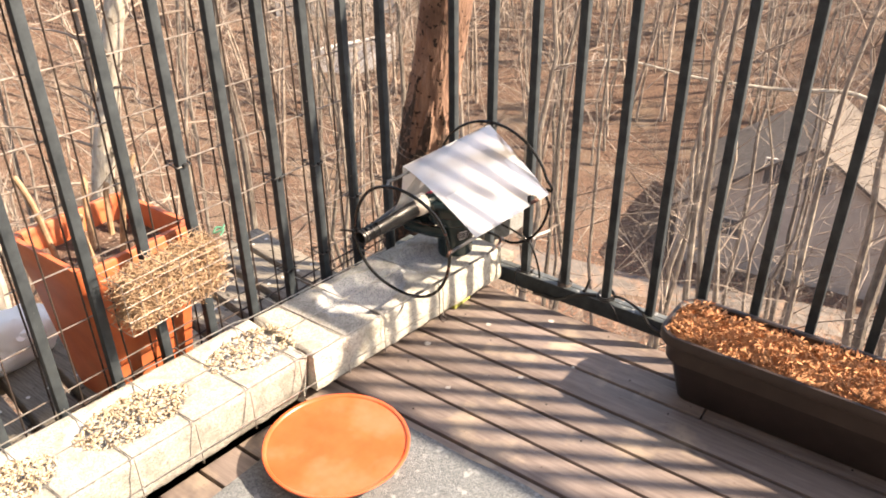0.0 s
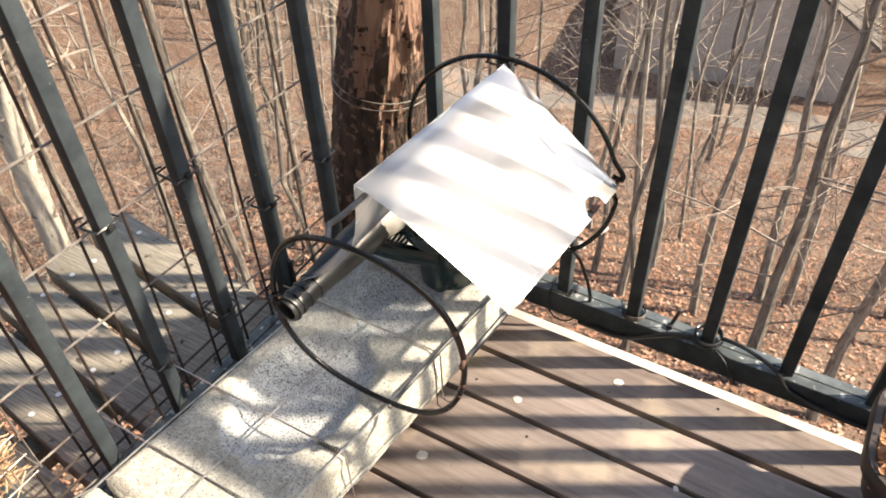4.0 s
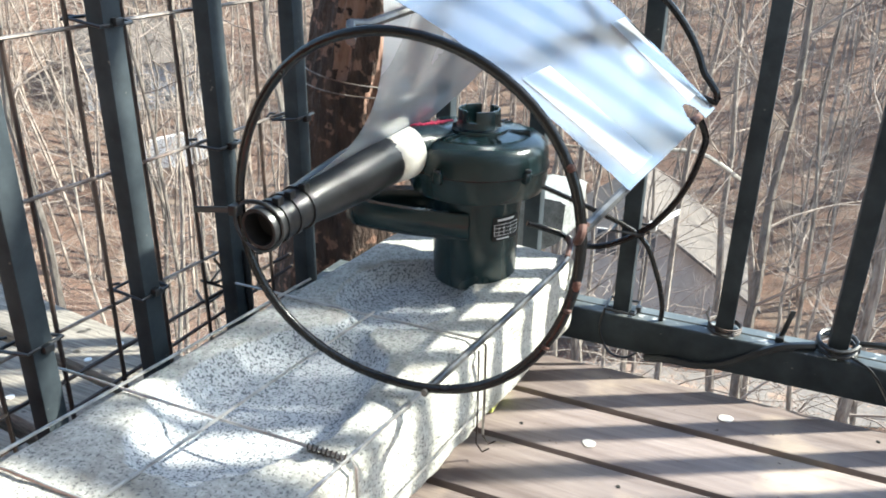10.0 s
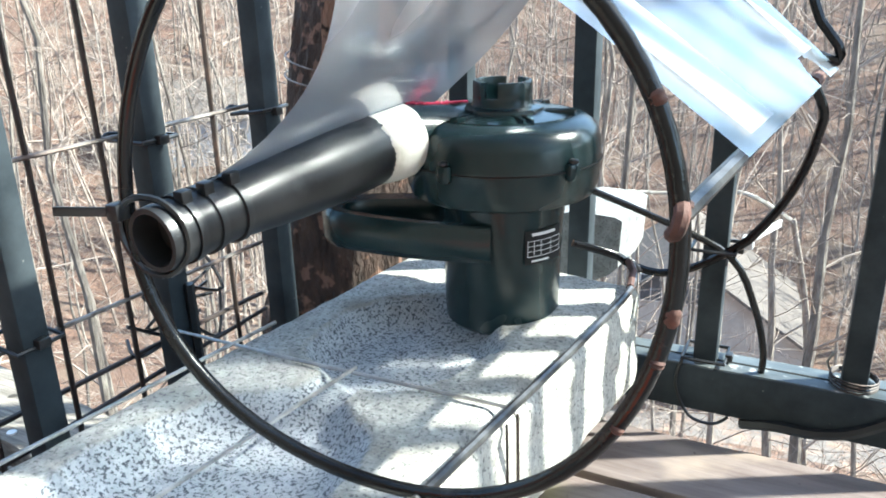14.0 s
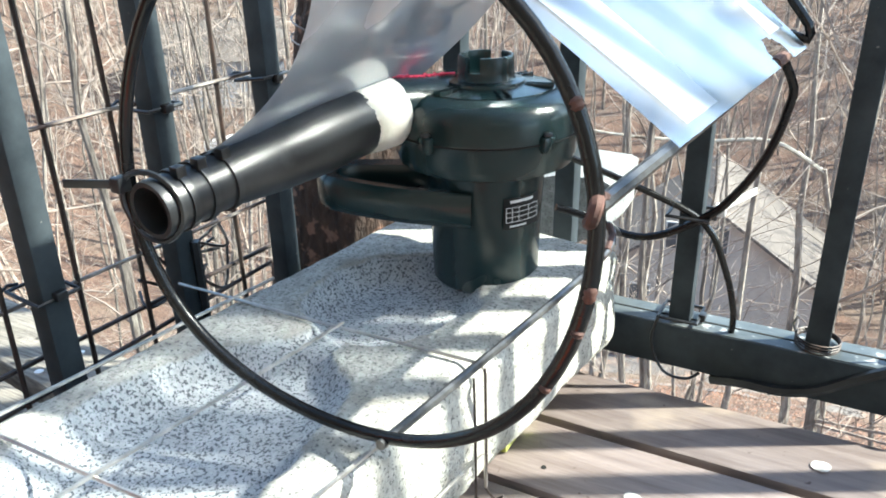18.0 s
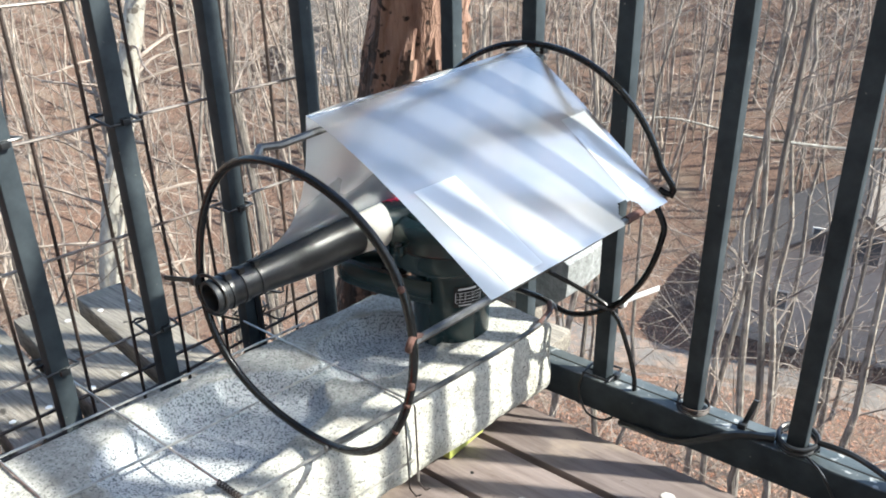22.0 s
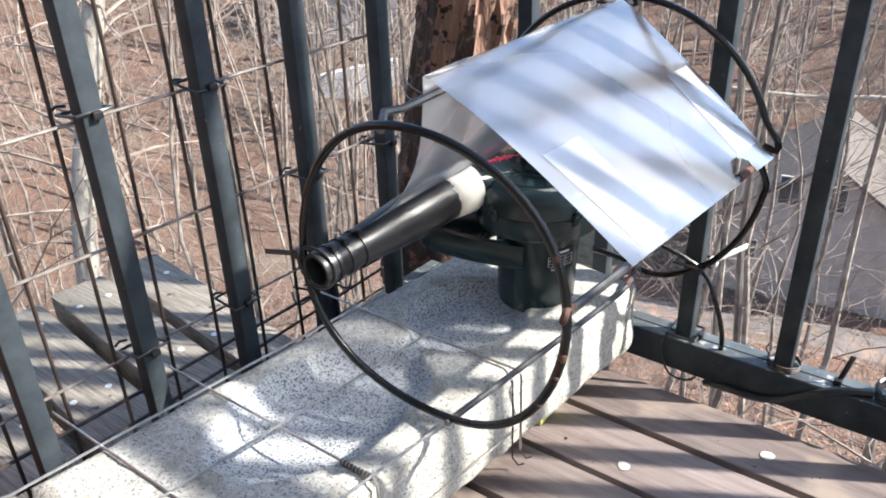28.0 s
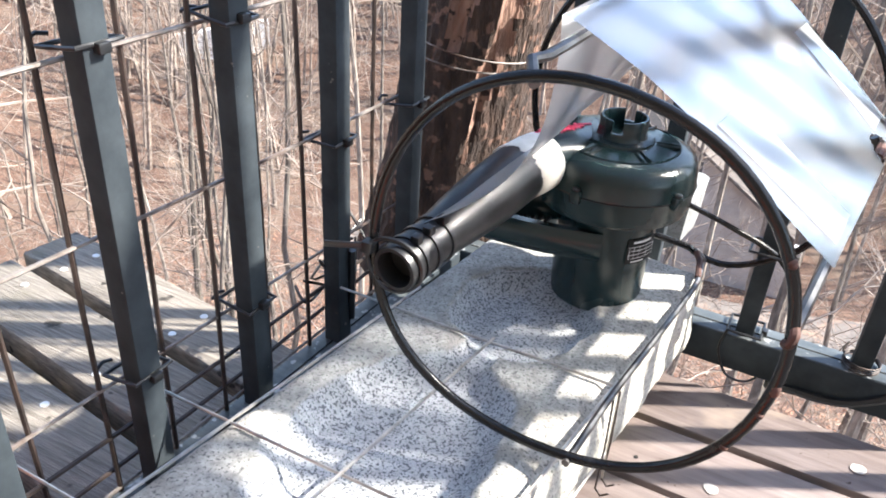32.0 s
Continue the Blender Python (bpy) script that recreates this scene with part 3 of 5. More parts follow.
# outlet duct, masking tape band and hose nozzle
OUT = [Vector((-1.228, 1.405, 0.231)), Vector((-1.2445, 1.342, 0.2375)), Vector((-1.249, 1.318, 0.238)), Vector((-1.262, 1.156, 0.229))]
D1 = (OUT[1] - OUT[0]).normalized()
S1, U1 = D1.cross(Vector((0, 0, 1))).normalized(), Vector((0, 0, 1))
vs, fs = [], []
VOLUTE = ((Vector((-1.214, 1.44, 0.2265)), 0.036, 0.0235), (Vector((-1.222, 1.42, 0.2275)), 0.0415, 0.0245), (Vector((-1.2285, 1.395, 0.229)), 0.037, 0.0248), (Vector((-1.2345, 1.372, 0.232)), 0.0295, 0.0242),
          (Vector((-1.2395, 1.356, 0.2355)), 0.0235, 0.0232), (OUT[1].copy(), 0.0222, 0.0222))
for c, w, h in VOLUTE:
    for j in range(40):
        q = 2 * math.pi * j / 40
        e = 0.72 if w > 0.03 else 0.9
        cs, sn = math.cos(q), math.sin(q)
        vs.append(c + S1 * w * math.copysign(abs(cs) ** e, cs) + U1 * h * math.copysign(abs(sn) ** e, sn))
for i in range(len(VOLUTE) - 1):
    for j in range(40):
        fs.append((i * 40 + j, i * 40 + (j + 1) % 40, i * 40 + 40 + (j + 1) % 40, i * 40 + 40 + j))
fs += [tuple(reversed(range(40))), tuple(200 + j for j in range(40))]
pieces("outlet_duct", vs, fs, "pump", pump)
m = along(OUT[1], OUT[2])
vs, fs = [], []
for j in range(72):
    q = 2 * math.pi * j / 72
    torn = 0.0034 * noise.noise((2.2 * math.cos(q), 2.2 * math.sin(q), 3)) + 0.0026 * noise.noise((7 * math.cos(q), 7 * math.sin(q), 8)) + 0.0012 * noise.noise((19 * math.cos(q), 19 * math.sin(q), 5))
    for r, h in ((0.0208, -0.004), (0.0235, -0.003), (0.0238, 0.008), (0.0234, 0.019 + 0.4 * torn), (0.0232, 0.031 + torn), (0.0226, 0.034 + 1.6 * torn), (0.0212, 0.034 + 1.6 * torn)):
        r += 0.0003 * noise.noise((3 * math.cos(q), 3 * math.sin(q), h * 160))
        vs.append(m @ Vector((r * math.cos(q), r * math.sin(q), h)))
for j in range(72):
    for k in range(6):
        a, b = j * 7 + k, (j + 1) % 72 * 7 + k
        fs.append((a, b, b + 1, a + 1))
pieces("tape_band", vs, fs, "band", pump, "torn off-white masking tape band")
m = along(OUT[2], OUT[3])
L2 = (OUT[3] - OUT[2]).length
noz = lathe("hose_nozzle", [(0.0226, -0.005), (0.0229, 0.0), (0.0222, 0.045), (0.0195, 0.082), (0.0166, 0.108), (0.0153, 0.118), (0.0153, L2 - 0.002), (0.0148, L2), (0.0124, L2), (0.0118, L2 - 0.004), (0.0114, L2 - 0.03), (0.0, L2 - 0.031)],
            m, "black", pump, "matt black rubber reducer hose")
# near-black disc that paints the shade inside the hose mouth
lathe("bore", [(0.0116, L2 - 0.014), (0.0116, L2 - 0.0135), (0.0, L2 - 0.0135)], m, "hole", noz)
for h, r in ((0.118, 0.0168), (0.134, 0.0166), (0.147, 0.0165)):
    lathe("hose_tie", [(r - 0.002, h - 0.002), (r, h - 0.002), (r, h + 0.002), (r - 0.002, h + 0.002)], m, "black", noz, "glossy black cable tie round the hose")
    c = m @ Vector((0.004, 0.0, h))
    q = m.to_3x3() @ Vector((0.35, 0.93, 0)).normalized() * (r + 0.001)
    part("tie_head", box_bm(-0.003, 0.003, -0.003, 0.003, -0.003, 0.003, 0.0006, Matrix.Translation(m @ Vector((0, 0, h)) + q) @ m.to_quaternion().to_matrix().to_4x4()), "black", noz)
# loop handle under the duct
H = smooth_path([Vector((AX, AY, 0)) + Vector(q) for q in ((-0.036, 0.006, 0.178), (-0.06, -0.012, 0.178), (-0.088, -0.03, 0.179), (-0.1, -0.05, 0.179), (-0.09, -0.063, 0.178), (-0.05, -0.058, 0.175), (-0.016, -0.048, 0.173), (0.008, -0.039, 0.172))], 5)
vs, fs = [], []
for i, p in enumerate(H):
    a, b = H[max(0, i - 1)], H[min(len(H) - 1, i + 1)]
    t = (b - a).normalized()
    s = t.cross(Vector((0, 0, 1))).normalized()
    for sx, sz in ((-0.006, -0.011), (0.004, -0.0125), (0.0075, -0.008), (0.0075, 0.008), (0.004, 0.0125), (-0.006, 0.011), (-0.0075, 0.006), (-0.0075, -0.006)):
        vs.append(p + s * sx + Vector((0, 0, sz)))
for i in range(len(H) - 1):
    for j in range(8):
        j2 = (j + 1) % 8
        fs.append((i * 8 + j, i * 8 + j2, i * 8 + 8 + j2, i * 8 + 8 + j))
fs += [tuple(reversed(range(8))), tuple((len(H) - 1) * 8 + j for j in range(8))]
pieces("loop_handle", vs, fs, "pump", pump)
for k in range(5):
    part("vent_slat", box_bm(AX - 0.072 + 0.006 * k, AX - 0.069 + 0.006 * k, AY - 0.05, AY - 0.012, 0.168, 0.172, 0.0005), "black", pump)
# rating plate curved on the motor body
def arc_plate(name, r, w0, w1, z0, z1, mat, parent, label=""):
    v, f = [], []
    k = 10
    for i in range(k + 1):
        w = radians(w0 + (w1 - w0) * i / k)
        for rr, zz in ((r, z0), (r, z1)):
            v.append((AX + rr * math.cos(w), AY + rr * math.sin(w), zz - 0.007))
    for i in range(k):
        f.append((2 * i, 2 * i + 2, 2 * i + 3, 2 * i + 1))
    return pieces(name, v, f, mat, parent, label)


plate = arc_plate("rating_plate", 0.0424, -48, -6, 0.164, 0.187, "hole", pump, "black rating plate with small white print")
for z0, z1, a, b in ((0.1835, 0.1855, -42, -16), (0.180, 0.1804, -46, -9), (0.1765, 0.1769, -46, -9), (0.173, 0.1734, -46, -9), (0.1695, 0.1699, -46, -9), (0.166, 0.1672, -42, -24)):
    arc_plate("print_bar", 0.0434, a, b, z0, z1, "white_print", plate)
for a in (-46, -40, -33, -22, -9.6):
    arc_plate("print_bar", 0.0434, a, a + 0.6, 0.1695, 0.1804, "white_print", plate)
# red logo bars along the top of the duct
for k in range(8):
    q = 1.7 + 0.41 * k
    i = min(3, int(q))
    (c0, w0, h0), (c1, w1, h1) = VOLUTE[i], VOLUTE[i + 1]
    c = c0.lerp(c1, q - i) + Vector((0, 0, h0 + (h1 - h0) * (q - i) + 0.0003)) + S1 * 0.003
    for turn in (0.75, -0.75) if k % 3 else (0.75,):
        part("logo_mark", box_bm(-0.006, 0.006, -0.0011, 0.0011, -0.0012, 0.0004, 0.0002, Matrix.Translation(c) @ Matrix.Rotation(turn, 4, "Z")), "red", pump, "small red printed mark")

# ---- wire guard with plastic roof ----
guard = thing("wire_guard", (-1.165, 1.16, 0.13), "black vinyl-coated wire guard frame over the pump", "wire guard")
HC, HR = Vector((-1.160, 1.162, 0.248)), 0.120
tube("front_hoop", [HC + Vector((HR * math.cos(w), 0.004 * math.sin(3 * w), HR * math.sin(w))) for w in [2 * math.pi * i / 72 for i in range(72)]], 0.0033, "rod", guard, n=10, closed=True)
for a0, a1 in ((-6, -10), (-15, -17), (-29, -31), (24, 27)):
    tube("peeled_patch", [HC + Vector((HR * math.cos(radians(a0 + (a1 - a0) * i / 6)), 0.004 * math.sin(3 * radians(a0 + (a1 - a0) * i / 6)), HR * math.sin(radians(a0 + (a1 - a0) * i / 6)))) + Vector((0.0008, -0.0011, 0.0004)) for i in range(7)],
         [0.0012, 0.0023, 0.0028, 0.0025, 0.0028, 0.0022, 0.0012], "rust", guard, "peeled vinyl with rust below", n=10)
RIDGE0, RIDGE1 = Vector((-1.192, 1.164, 0.3635)), Vector((-1.161, 1.482, 0.393))
SIDE0, SIDE1 = Vector((-1.041, 1.164, 0.264)), Vector((-1.009, 1.482, 0.274))
tube("ridge_rod", [RIDGE0 + Vector((0.004, -0.002, -0.004)), RIDGE0 + Vector((-0.004, 0.012, 0.004)), RIDGE0 + Vector((-0.002, 0.03, 0.002)), RIDGE0.lerp(RIDGE1, 0.5), RIDGE1], 0.0032, "steel", guard)
tube("side_rod", [SIDE0, SIDE0.lerp(SIDE1, 0.5) + Vector((0, 0, -0.001)), SIDE1], 0.0032, "steel", guard)
tube("rod_end", smooth_path([SIDE0.lerp(SIDE1, 0.07), SIDE0.lerp(SIDE1, 0.03), SIDE0 + Vector((0.0, 0.001, 0.0035)), SIDE0 + Vector((0.001, -0.0045, 0.002)), SIDE0 + Vector((0.0, -0.0055, -0.003)), SIDE0 + Vector((-0.002, -0.002, -0.0055))], 4), 0.0027, "rust", guard, "rusty bare rod end")
tube("rod_end", [SIDE1.lerp(SIDE0, 0.2), SIDE1.lerp(SIDE0, 0.14), SIDE1.lerp(SIDE0, 0.1)], 0.0040, "rust", guard, "rusty bare rod end")
tube("lower_rod", smooth_path([(-1.138, 1.16, 0.129), (-1.134, 1.25, 0.121), (-1.124, 1.35, 0.119), (-1.116, 1.44, 0.119), (-1.122, 1.478, 0.121), (-1.128, 1.484, 0.126), (-1.118, 1.486, 0.118)], 5), 0.0026, "steel", guard)
tube("rod_end", [(-1.1165, 1.446, 0.1195), (-1.121, 1.474, 0.1205), (-1.127, 1.483, 0.1255)], 0.003, "rust", guard, "rusty bare rod end")
BC, BR_ = Vector((-1.157, 1.486, 0.2507)), 0.149
back = [BC + Vector((BR_ * math.cos(radians(w)), 0.0, BR_ * math.sin(radians(w)))) for w in range(14, 205, 6)]
back += [BC + Vector((-0.118, -0.004, -0.085)), BC + Vector((-0.112, -0.006, -0.10))]
tube("back_hoop", smooth_path([(-1.016, 1.484, 0.281), (-1.004, 1.486, 0.277), (-1.005, 1.486, 0.287), *back[1:]], 2), 0.0032, "rod", guard, n=8)
low = [BC + Vector((BR_ * math.cos(radians(w)), 0.0, BR_ * math.sin(radians(w)))) for w in range(4, -50, -6)]
tube("lower_loop", smooth_path([(-1.018, 1.484, 0.266), *low[1:], (-1.08, 1.487, 0.126), (-1.105, 1.487, 0.118), (-1.128, 1.487, 0.122), (-1.136, 1.48, 0.13), (-1.165, 1.462, 0.142)], 3), 0.0032, "rod", guard, n=8)
tube("stay_wire", smooth_path([(-1.15, 1.45, 0.188), (-1.10, 1.475, 0.162), (-1.055, 1.488, 0.137), (-1.035, 1.489, 0.1), (-1.026, 1.492, 0.066), (-1.026, 1.496, 0.045)], 4), 0.0026, "rod", guard)


def cable_tie(points, r=0.0016, mat="black", name="cable_tie", label="black nylon cable tie on the railing", flat=True):
    t = thing(name, points[0], label, "cable tie", "cable ties")
    tube("strap", points, r, mat, t, n=6)
    a, b = Vector(points[-2]), Vector(points[-1])
    part("tie_head", box_bm(-0.003, 0.003, -0.003, 0.003, -0.004, 0.004, 0.0006, Matrix.Translation(points[0])), mat, t)
    return t


# roof sheet: front slope with a notch, and the back slope that sags on to the hose
roof = thing("plastic_roof_sheet", (-1.17, 1.37, 0.3), "milky clear plastic sheet folded over the wire guard", "plastic sheet")
TL, TR, BR, BL = Vector((-1.2, 1.226, 0.38)), Vector((-1.16, 1.474, 0.399)), Vector((-1.003, 1.476, 0.274)), Vector((-1.029, 1.236, 0.268))
vs, fs = [], []
nu, nv = 96, 80
for j in range(nv + 1):
    for i in range(nu + 1):
        u, v = i / nu, j / nv
        p = TL.lerp(TR, u).lerp(BL.lerp(BR, u), v)
        nrm = Vector((0.58, -0.05, 0.8))
        sag = 0.006 * math.sin(math.pi * v ** 0.7) * (0.7 + 0.5 * (1 - u)) + 0.0003 * math.sin(9 * u + 3 * v) * v + 0.0006 * noise.noise((u * 5, v * 5, 2))
        p = p + nrm * sag
        vs.append(p)
for j in range(nv):
    for i in range(nu):
        u, v = (i + 0.5) / nu, (j + 0.5) / nv
        if math.hypot((u - 0.79) * 1.25, (v - 0.985) * 1.0) < 0.085:
            continue
        a = j * (nu + 1) + i
        fs.append((a, a + 1, a + nu + 2, a + nu + 1))
pieces("front_slope", vs, fs, "sheet", roof)
vs, fs = [], []
B0, B1 = Vector((-1.262, 1.19, 0.246)), Vector((-1.25, 1.40, 0.25))
for j in range(25):
    for i in range(25):
        u, v = i / 24, j / 24
        p = TL.lerp(TR, u).lerp(B0.lerp(B1, u), v)
        p += Vector((0.03, 0.0, -0.02)) * math.sin(math.pi * v) * (0.8 - 0.4 * u) + Vector((0.0022, 0, 0.0022)) * math.sin(u * 15 + v * 3 + 2 * noise.noise((u * 3, v * 3, 1)))
        vs.append(p)
for j in range(24):
    for i in range(24):
        a = j * 25 + i
        fs.append((a, a + 1, a + 26, a + 25))
pieces("back_slope", vs, fs, "creased", roof)


def white_strip(u0, u1, v0, v1, skew):
    """A whiter, denser strip just above the front slope."""
    v_, f_ = [], []
    for j in range(9):
        for i in range(5):
            q = j / 8
            u, v = u0 + (u1 - u0) * i / 4 + skew * q, v0 + (v1 - v0) * q
            sag = 0.006 * math.sin(math.pi * v ** 0.7) * (0.7 + 0.5 * (1 - u)) + 0.0003 * math.sin(9 * u + 3 * v) * v
            v_.append(TL.lerp(TR, u).lerp(BL.lerp(BR, u), v) + Vector((0.58, -0.05, 0.8)) * (sag + 0.0009))
    for j in range(8):
        for i in range(4):
            f_.append((j * 5 + i, j * 5 + i + 1, j * 5 + i + 6, j * 5 + i + 5))
    pieces("film_strip", v_, f_, "strip", roof, "whiter strip on the sheet")


white_strip(0.06, 0.24, 0.5, 0.97, 0.03)
white_strip(0.83, 0.97, 0.44, 0.9, 0.0)

# ---- wire mesh over the stones ----
mesh_panel = thing("wire_mesh", (-1.25, 1.0, 0.126), "thin galvanised wire mesh laid over the granite stones", "wire mesh")


def on_stone(c, y):
    """A point c metres in from the front edge of the stones, at y."""
    x = -1.117 - (1.468 - y) * 0.1168 if y > 0.916 else -1.192 - (0.914 - y) * 0.09
    return Vector((x - c, y, STONE_TOP + 0.0035))


for c in (-0.004, 0.096, 0.184):
    end = 1.268 if c != 0.184 else 1.30
    tube("long_wire", [on_stone(c, y) + Vector((0.001 * math.sin(y * 30), 0, 0)) for y in (end, 1.15, 1.0, 0.926, 0.9, 0.6, 0.3, 0.0, -0.18)], 0.0013, "wire", mesh_panel, n=6)
for y in (1.263, 1.168, 1.091, 0.995, 0.89, 0.78, 0.67, 0.56, 0.45, 0.34, 0.22):
    a, b = on_stone(0.235 if y > 1.25 else 0.255 if y > 0.95 else 0.2, y), on_stone(-0.006, y)
    if y == 1.168:
        continue
    down = b + Vector((0.0035, 0, -0.09))
    tube("cross_wire", [a, a.lerp(b, 0.5) + Vector((0, 0, -0.001)), b, b + Vector((0.003, 0, -0.006)), down], 0.0011, "wire", mesh_panel, n=6)
tube("long_wire", [on_stone(-0.009, y) + Vector((0, 0, -0.062)) for y in (1.26, 1.0, 0.93, 0.6, 0.2)], 0.0011, "wire", mesh_panel, n=6)

# ---- wire mesh on the outside of the railing ----
net = thing("wire_mesh_fence", (-1.412, 1.2, 0.05), "dark welded wire mesh tied to the railing balusters", "wire mesh")
for z in (0.05, 0.135, 0.245, 0.352, 0.459, 0.566, 0.673, 0.78, 0.887):
    tube("horizontal_wire", [(-1.4105 - 0.002 * math.sin(7 * y + z * 9), y, z + 0.002 * math.sin(5 * y + z * 20)) for y in [0.2 + 0.1 * i for i in range(12)] + [1.40]], 0.0015, "net_wire", net, n=6)
for i in range(24):
    y = 0.2475 + 0.0505 * i
    if y > 1.47:
        break
    tube("vertical_wire", [(-1.413 - 0.003 * math.sin(9 * y), y + 0.002 * math.sin(z * 8 + i), z) for z in (0.03, 0.2, 0.4, 0.6, 0.8, 0.97)], 0.0018, "dark_wire", net, n=6)
for z in (0.066, 0.09):
    tube("bottom_wire", [(-1.416 - 0.004 * math.sin(11 * y + z * 60), y, z + 0.006 * math.sin(6 * y + z * 90)) for y in [0.2 + 0.1 * i for i in range(13)]], 0.0019, "dark_wire", net, n=6)

net.rotation_euler.z = -SKEW

# ---- log tied outside the corner ----
LOG_X, LOG_Y, LOG_LEAN = -1.467, 1.6, 0.17
log = thing("tree_log", (LOG_X, LOG_Y, -0.05), "dead log with peeling bark wired upright outside the railing", "log")
vs, fs = [], []
nr = 96
levels = [-0.05 + 0.0125 * i for i in range(104)]
bare = []


def stripped(w, z):
    return 0.8 * noise.noise((2.2 * math.cos(w), 2.2 * math.sin(w), z * 5)) + 0.35 * noise.noise((7 * math.cos(w), 7 * math.sin(w), z * 20)) + 3.2 * (z - 0.37) + 0.35 * math.cos(w + 0.5)


for z in levels:
    cx = LOG_X + LOG_LEAN * z
    r = 0.074 - 0.018 * min(1, max(0, z) / 0.45) + 0.05 * max(0, 0.1 - z)
    for j in range(nr):
        w = 2 * math.pi * j / nr
        k = noise.noise((2.2 * math.cos(w), 2.2 * math.sin(w), z * 4.5))
        f = noise.noise((7 * math.cos(w), 7 * math.sin(w), z * 24))
        g = noise.noise((18 * math.cos(w), 18 * math.sin(w), z * 60))
        e = stripped(w, z)
        rr = r + 0.008 * (1 - min(1, max(0, e / 0.12))) + 0.004 * abs(f) + 0.003 * g + 0.005 * k
        vs.append((cx + rr * math.cos(w), LOG_Y + rr * math.sin(w), z))
for i in range(len(levels) - 1):
    for j in range(nr):
        j2 = (j + 1) % nr
        fs.append((i * nr + j, i * nr + j2, (i + 1) * nr + j2, (i + 1) * nr + j))
        bare.append(1 if stripped(2 * math.pi * (j + 0.5) / nr, levels[i] + 0.006) > 0 else 0)
fs += [tuple(reversed(range(nr))), tuple((len(levels) - 1) * nr + j for j in range(nr))]
bare += [1, 1]
me = bpy.data.meshes.new("log_body")
me.from_pydata(vs, [], fs)
me.update()
me.polygons.foreach_set("material_index", bare)
finish("log_body", me, ["bark", "bare_wood"], log)
for z, dz in ((0.237, -0.008), (0.252, -0.012)):
    tube("binding_wire", [(LOG_X + LOG_LEAN * z + 0.078 * math.cos(w), LOG_Y + 0.078 * math.sin(w), z + dz * math.cos(w)) for w in [2 * math.pi * i / 36 for i in range(36)]], 0.0009, "net_wire", log, n=6, closed=True)
tagged(part("ledge_board", box_bm(-1.545, -1.222, 1.555, 1.71, -0.078, -0.05, 0.003), "grey_wood"), "weathered board that carries the upright log", "board")

# ---- outer shelf of weathered boards ----
shelf = thing("outer_shelf", (-1.65, 0.8, -0.06), "weathered grey board shelf outside the railing", "shelf")
rot = Matrix.Translation((-1.43, 1.0, 0)) @ Matrix.Rotation(radians(-7.5), 4, "Z")
for i, y in enumerate((0.318, 0.228, 0.132, 0.034, -0.064, -0.162, -0.26, -0.358, -0.456, -0.554)):
    ln = -0.485 + 0.02 * ((i * 7) % 3) - 0.012 * i
    b = part("board", box_bm(ln, 0.02, y - (0.074 if i == 0 else 0.079), y, -0.078, -0.033 + 0.002 * (i % 2), 0.004, rot), "grey_wood", shelf)
    for k in (-0.21, -0.41):
        for e in (-0.022, -0.064):
            c = rot @ Vector((k + 0.01 * e, y + e, -0.0328 + 0.002 * (i % 2)))
            lathe("screw", [(0.0, 0.001), (0.0042, 0.001), (0.0045, -0.002)], Matrix.Translation(c), "nail", b, n=10)
for x in (-0.21, -0.41):
    part("bearer", box_bm(x - 0.02, x + 0.02, -0.7, 0.3, -0.125, -0.079, 0.002, rot), "grey_wood", shelf)

# ---- square planter pot with soil ----
pot = thing("square_planter", (-1.57, 0.79, -0.03), "square terracotta-orange plastic planter with dry soil", "planter")
PC, HW0, HW1, PZ0, PZ1 = Vector((-1.57, 0.782, 0)), 0.085, 0.12, -0.029, 0.32


def square_ring(h, z, r=0.02, n=5):
    out = []
    for k, (sx, sy) in enumerate(((1, 1), (-1, 1), (-1, -1), (1, -1))):
        for i in range(n):
            w = math.pi / 2 * (k + i / (n - 1))
            out.append((PC.x + sx * (h - r) + r * math.cos(w), PC.y + sy * (h - r) + r * math.sin(w), z))
    return out


def loft(rings, close_ends=(True, True)):
    v, f, n = [], [], len(rings[0])
    for r in rings:
        v += r
    for i in range(len(rings) - 1):
        for j in range(n):
            j2 = (j + 1) % n
            f.append((i * n + j, i * n + j2, (i + 1) * n + j2, (i + 1) * n + j))
    if close_ends[0]:
        f.append(tuple(reversed(range(n))))
    if close_ends[1]:
        f.append(tuple((len(rings) - 1) * n + j for j in range(n)))
    return v, f


v, f = loft([square_ring(HW0, PZ0), square_ring(0.113, PZ1 - 0.06), square_ring(0.116, PZ1 - 0.055), square_ring(0.1165, PZ1 - 0.05), square_ring(0.12, PZ1 - 0.045), square_ring(HW1, PZ1 - 0.004), square_ring(HW1 - 0.002, PZ1),
             square_ring(HW1 - 0.011, PZ1), square_ring(HW1 - 0.013, PZ1 - 0.004), square_ring(HW1 - 0.02, PZ1 - 0.08)])
pieces("pot_body", v, f, "terracotta", pot)
vs, fs = [], []
for j in range(21):
    for i in range(21):
        x, y = PC.x - 0.106 + 0.212 * i / 20, PC.y - 0.106 + 0.212 * j / 20
        vs.append((x, y, PZ1 - 0.05 + 0.014 * noise.noise((x * 22, y * 22, 1)) + 0.006 * noise.noise((x * 80, y * 80, 1))))
for j in range(20):
    for i in range(20):
        a = j * 21 + i
        fs.append((a, a + 1, a + 22, a + 21))
pieces("soil", vs, fs, "soil", pot, "dry dark soil with husks")
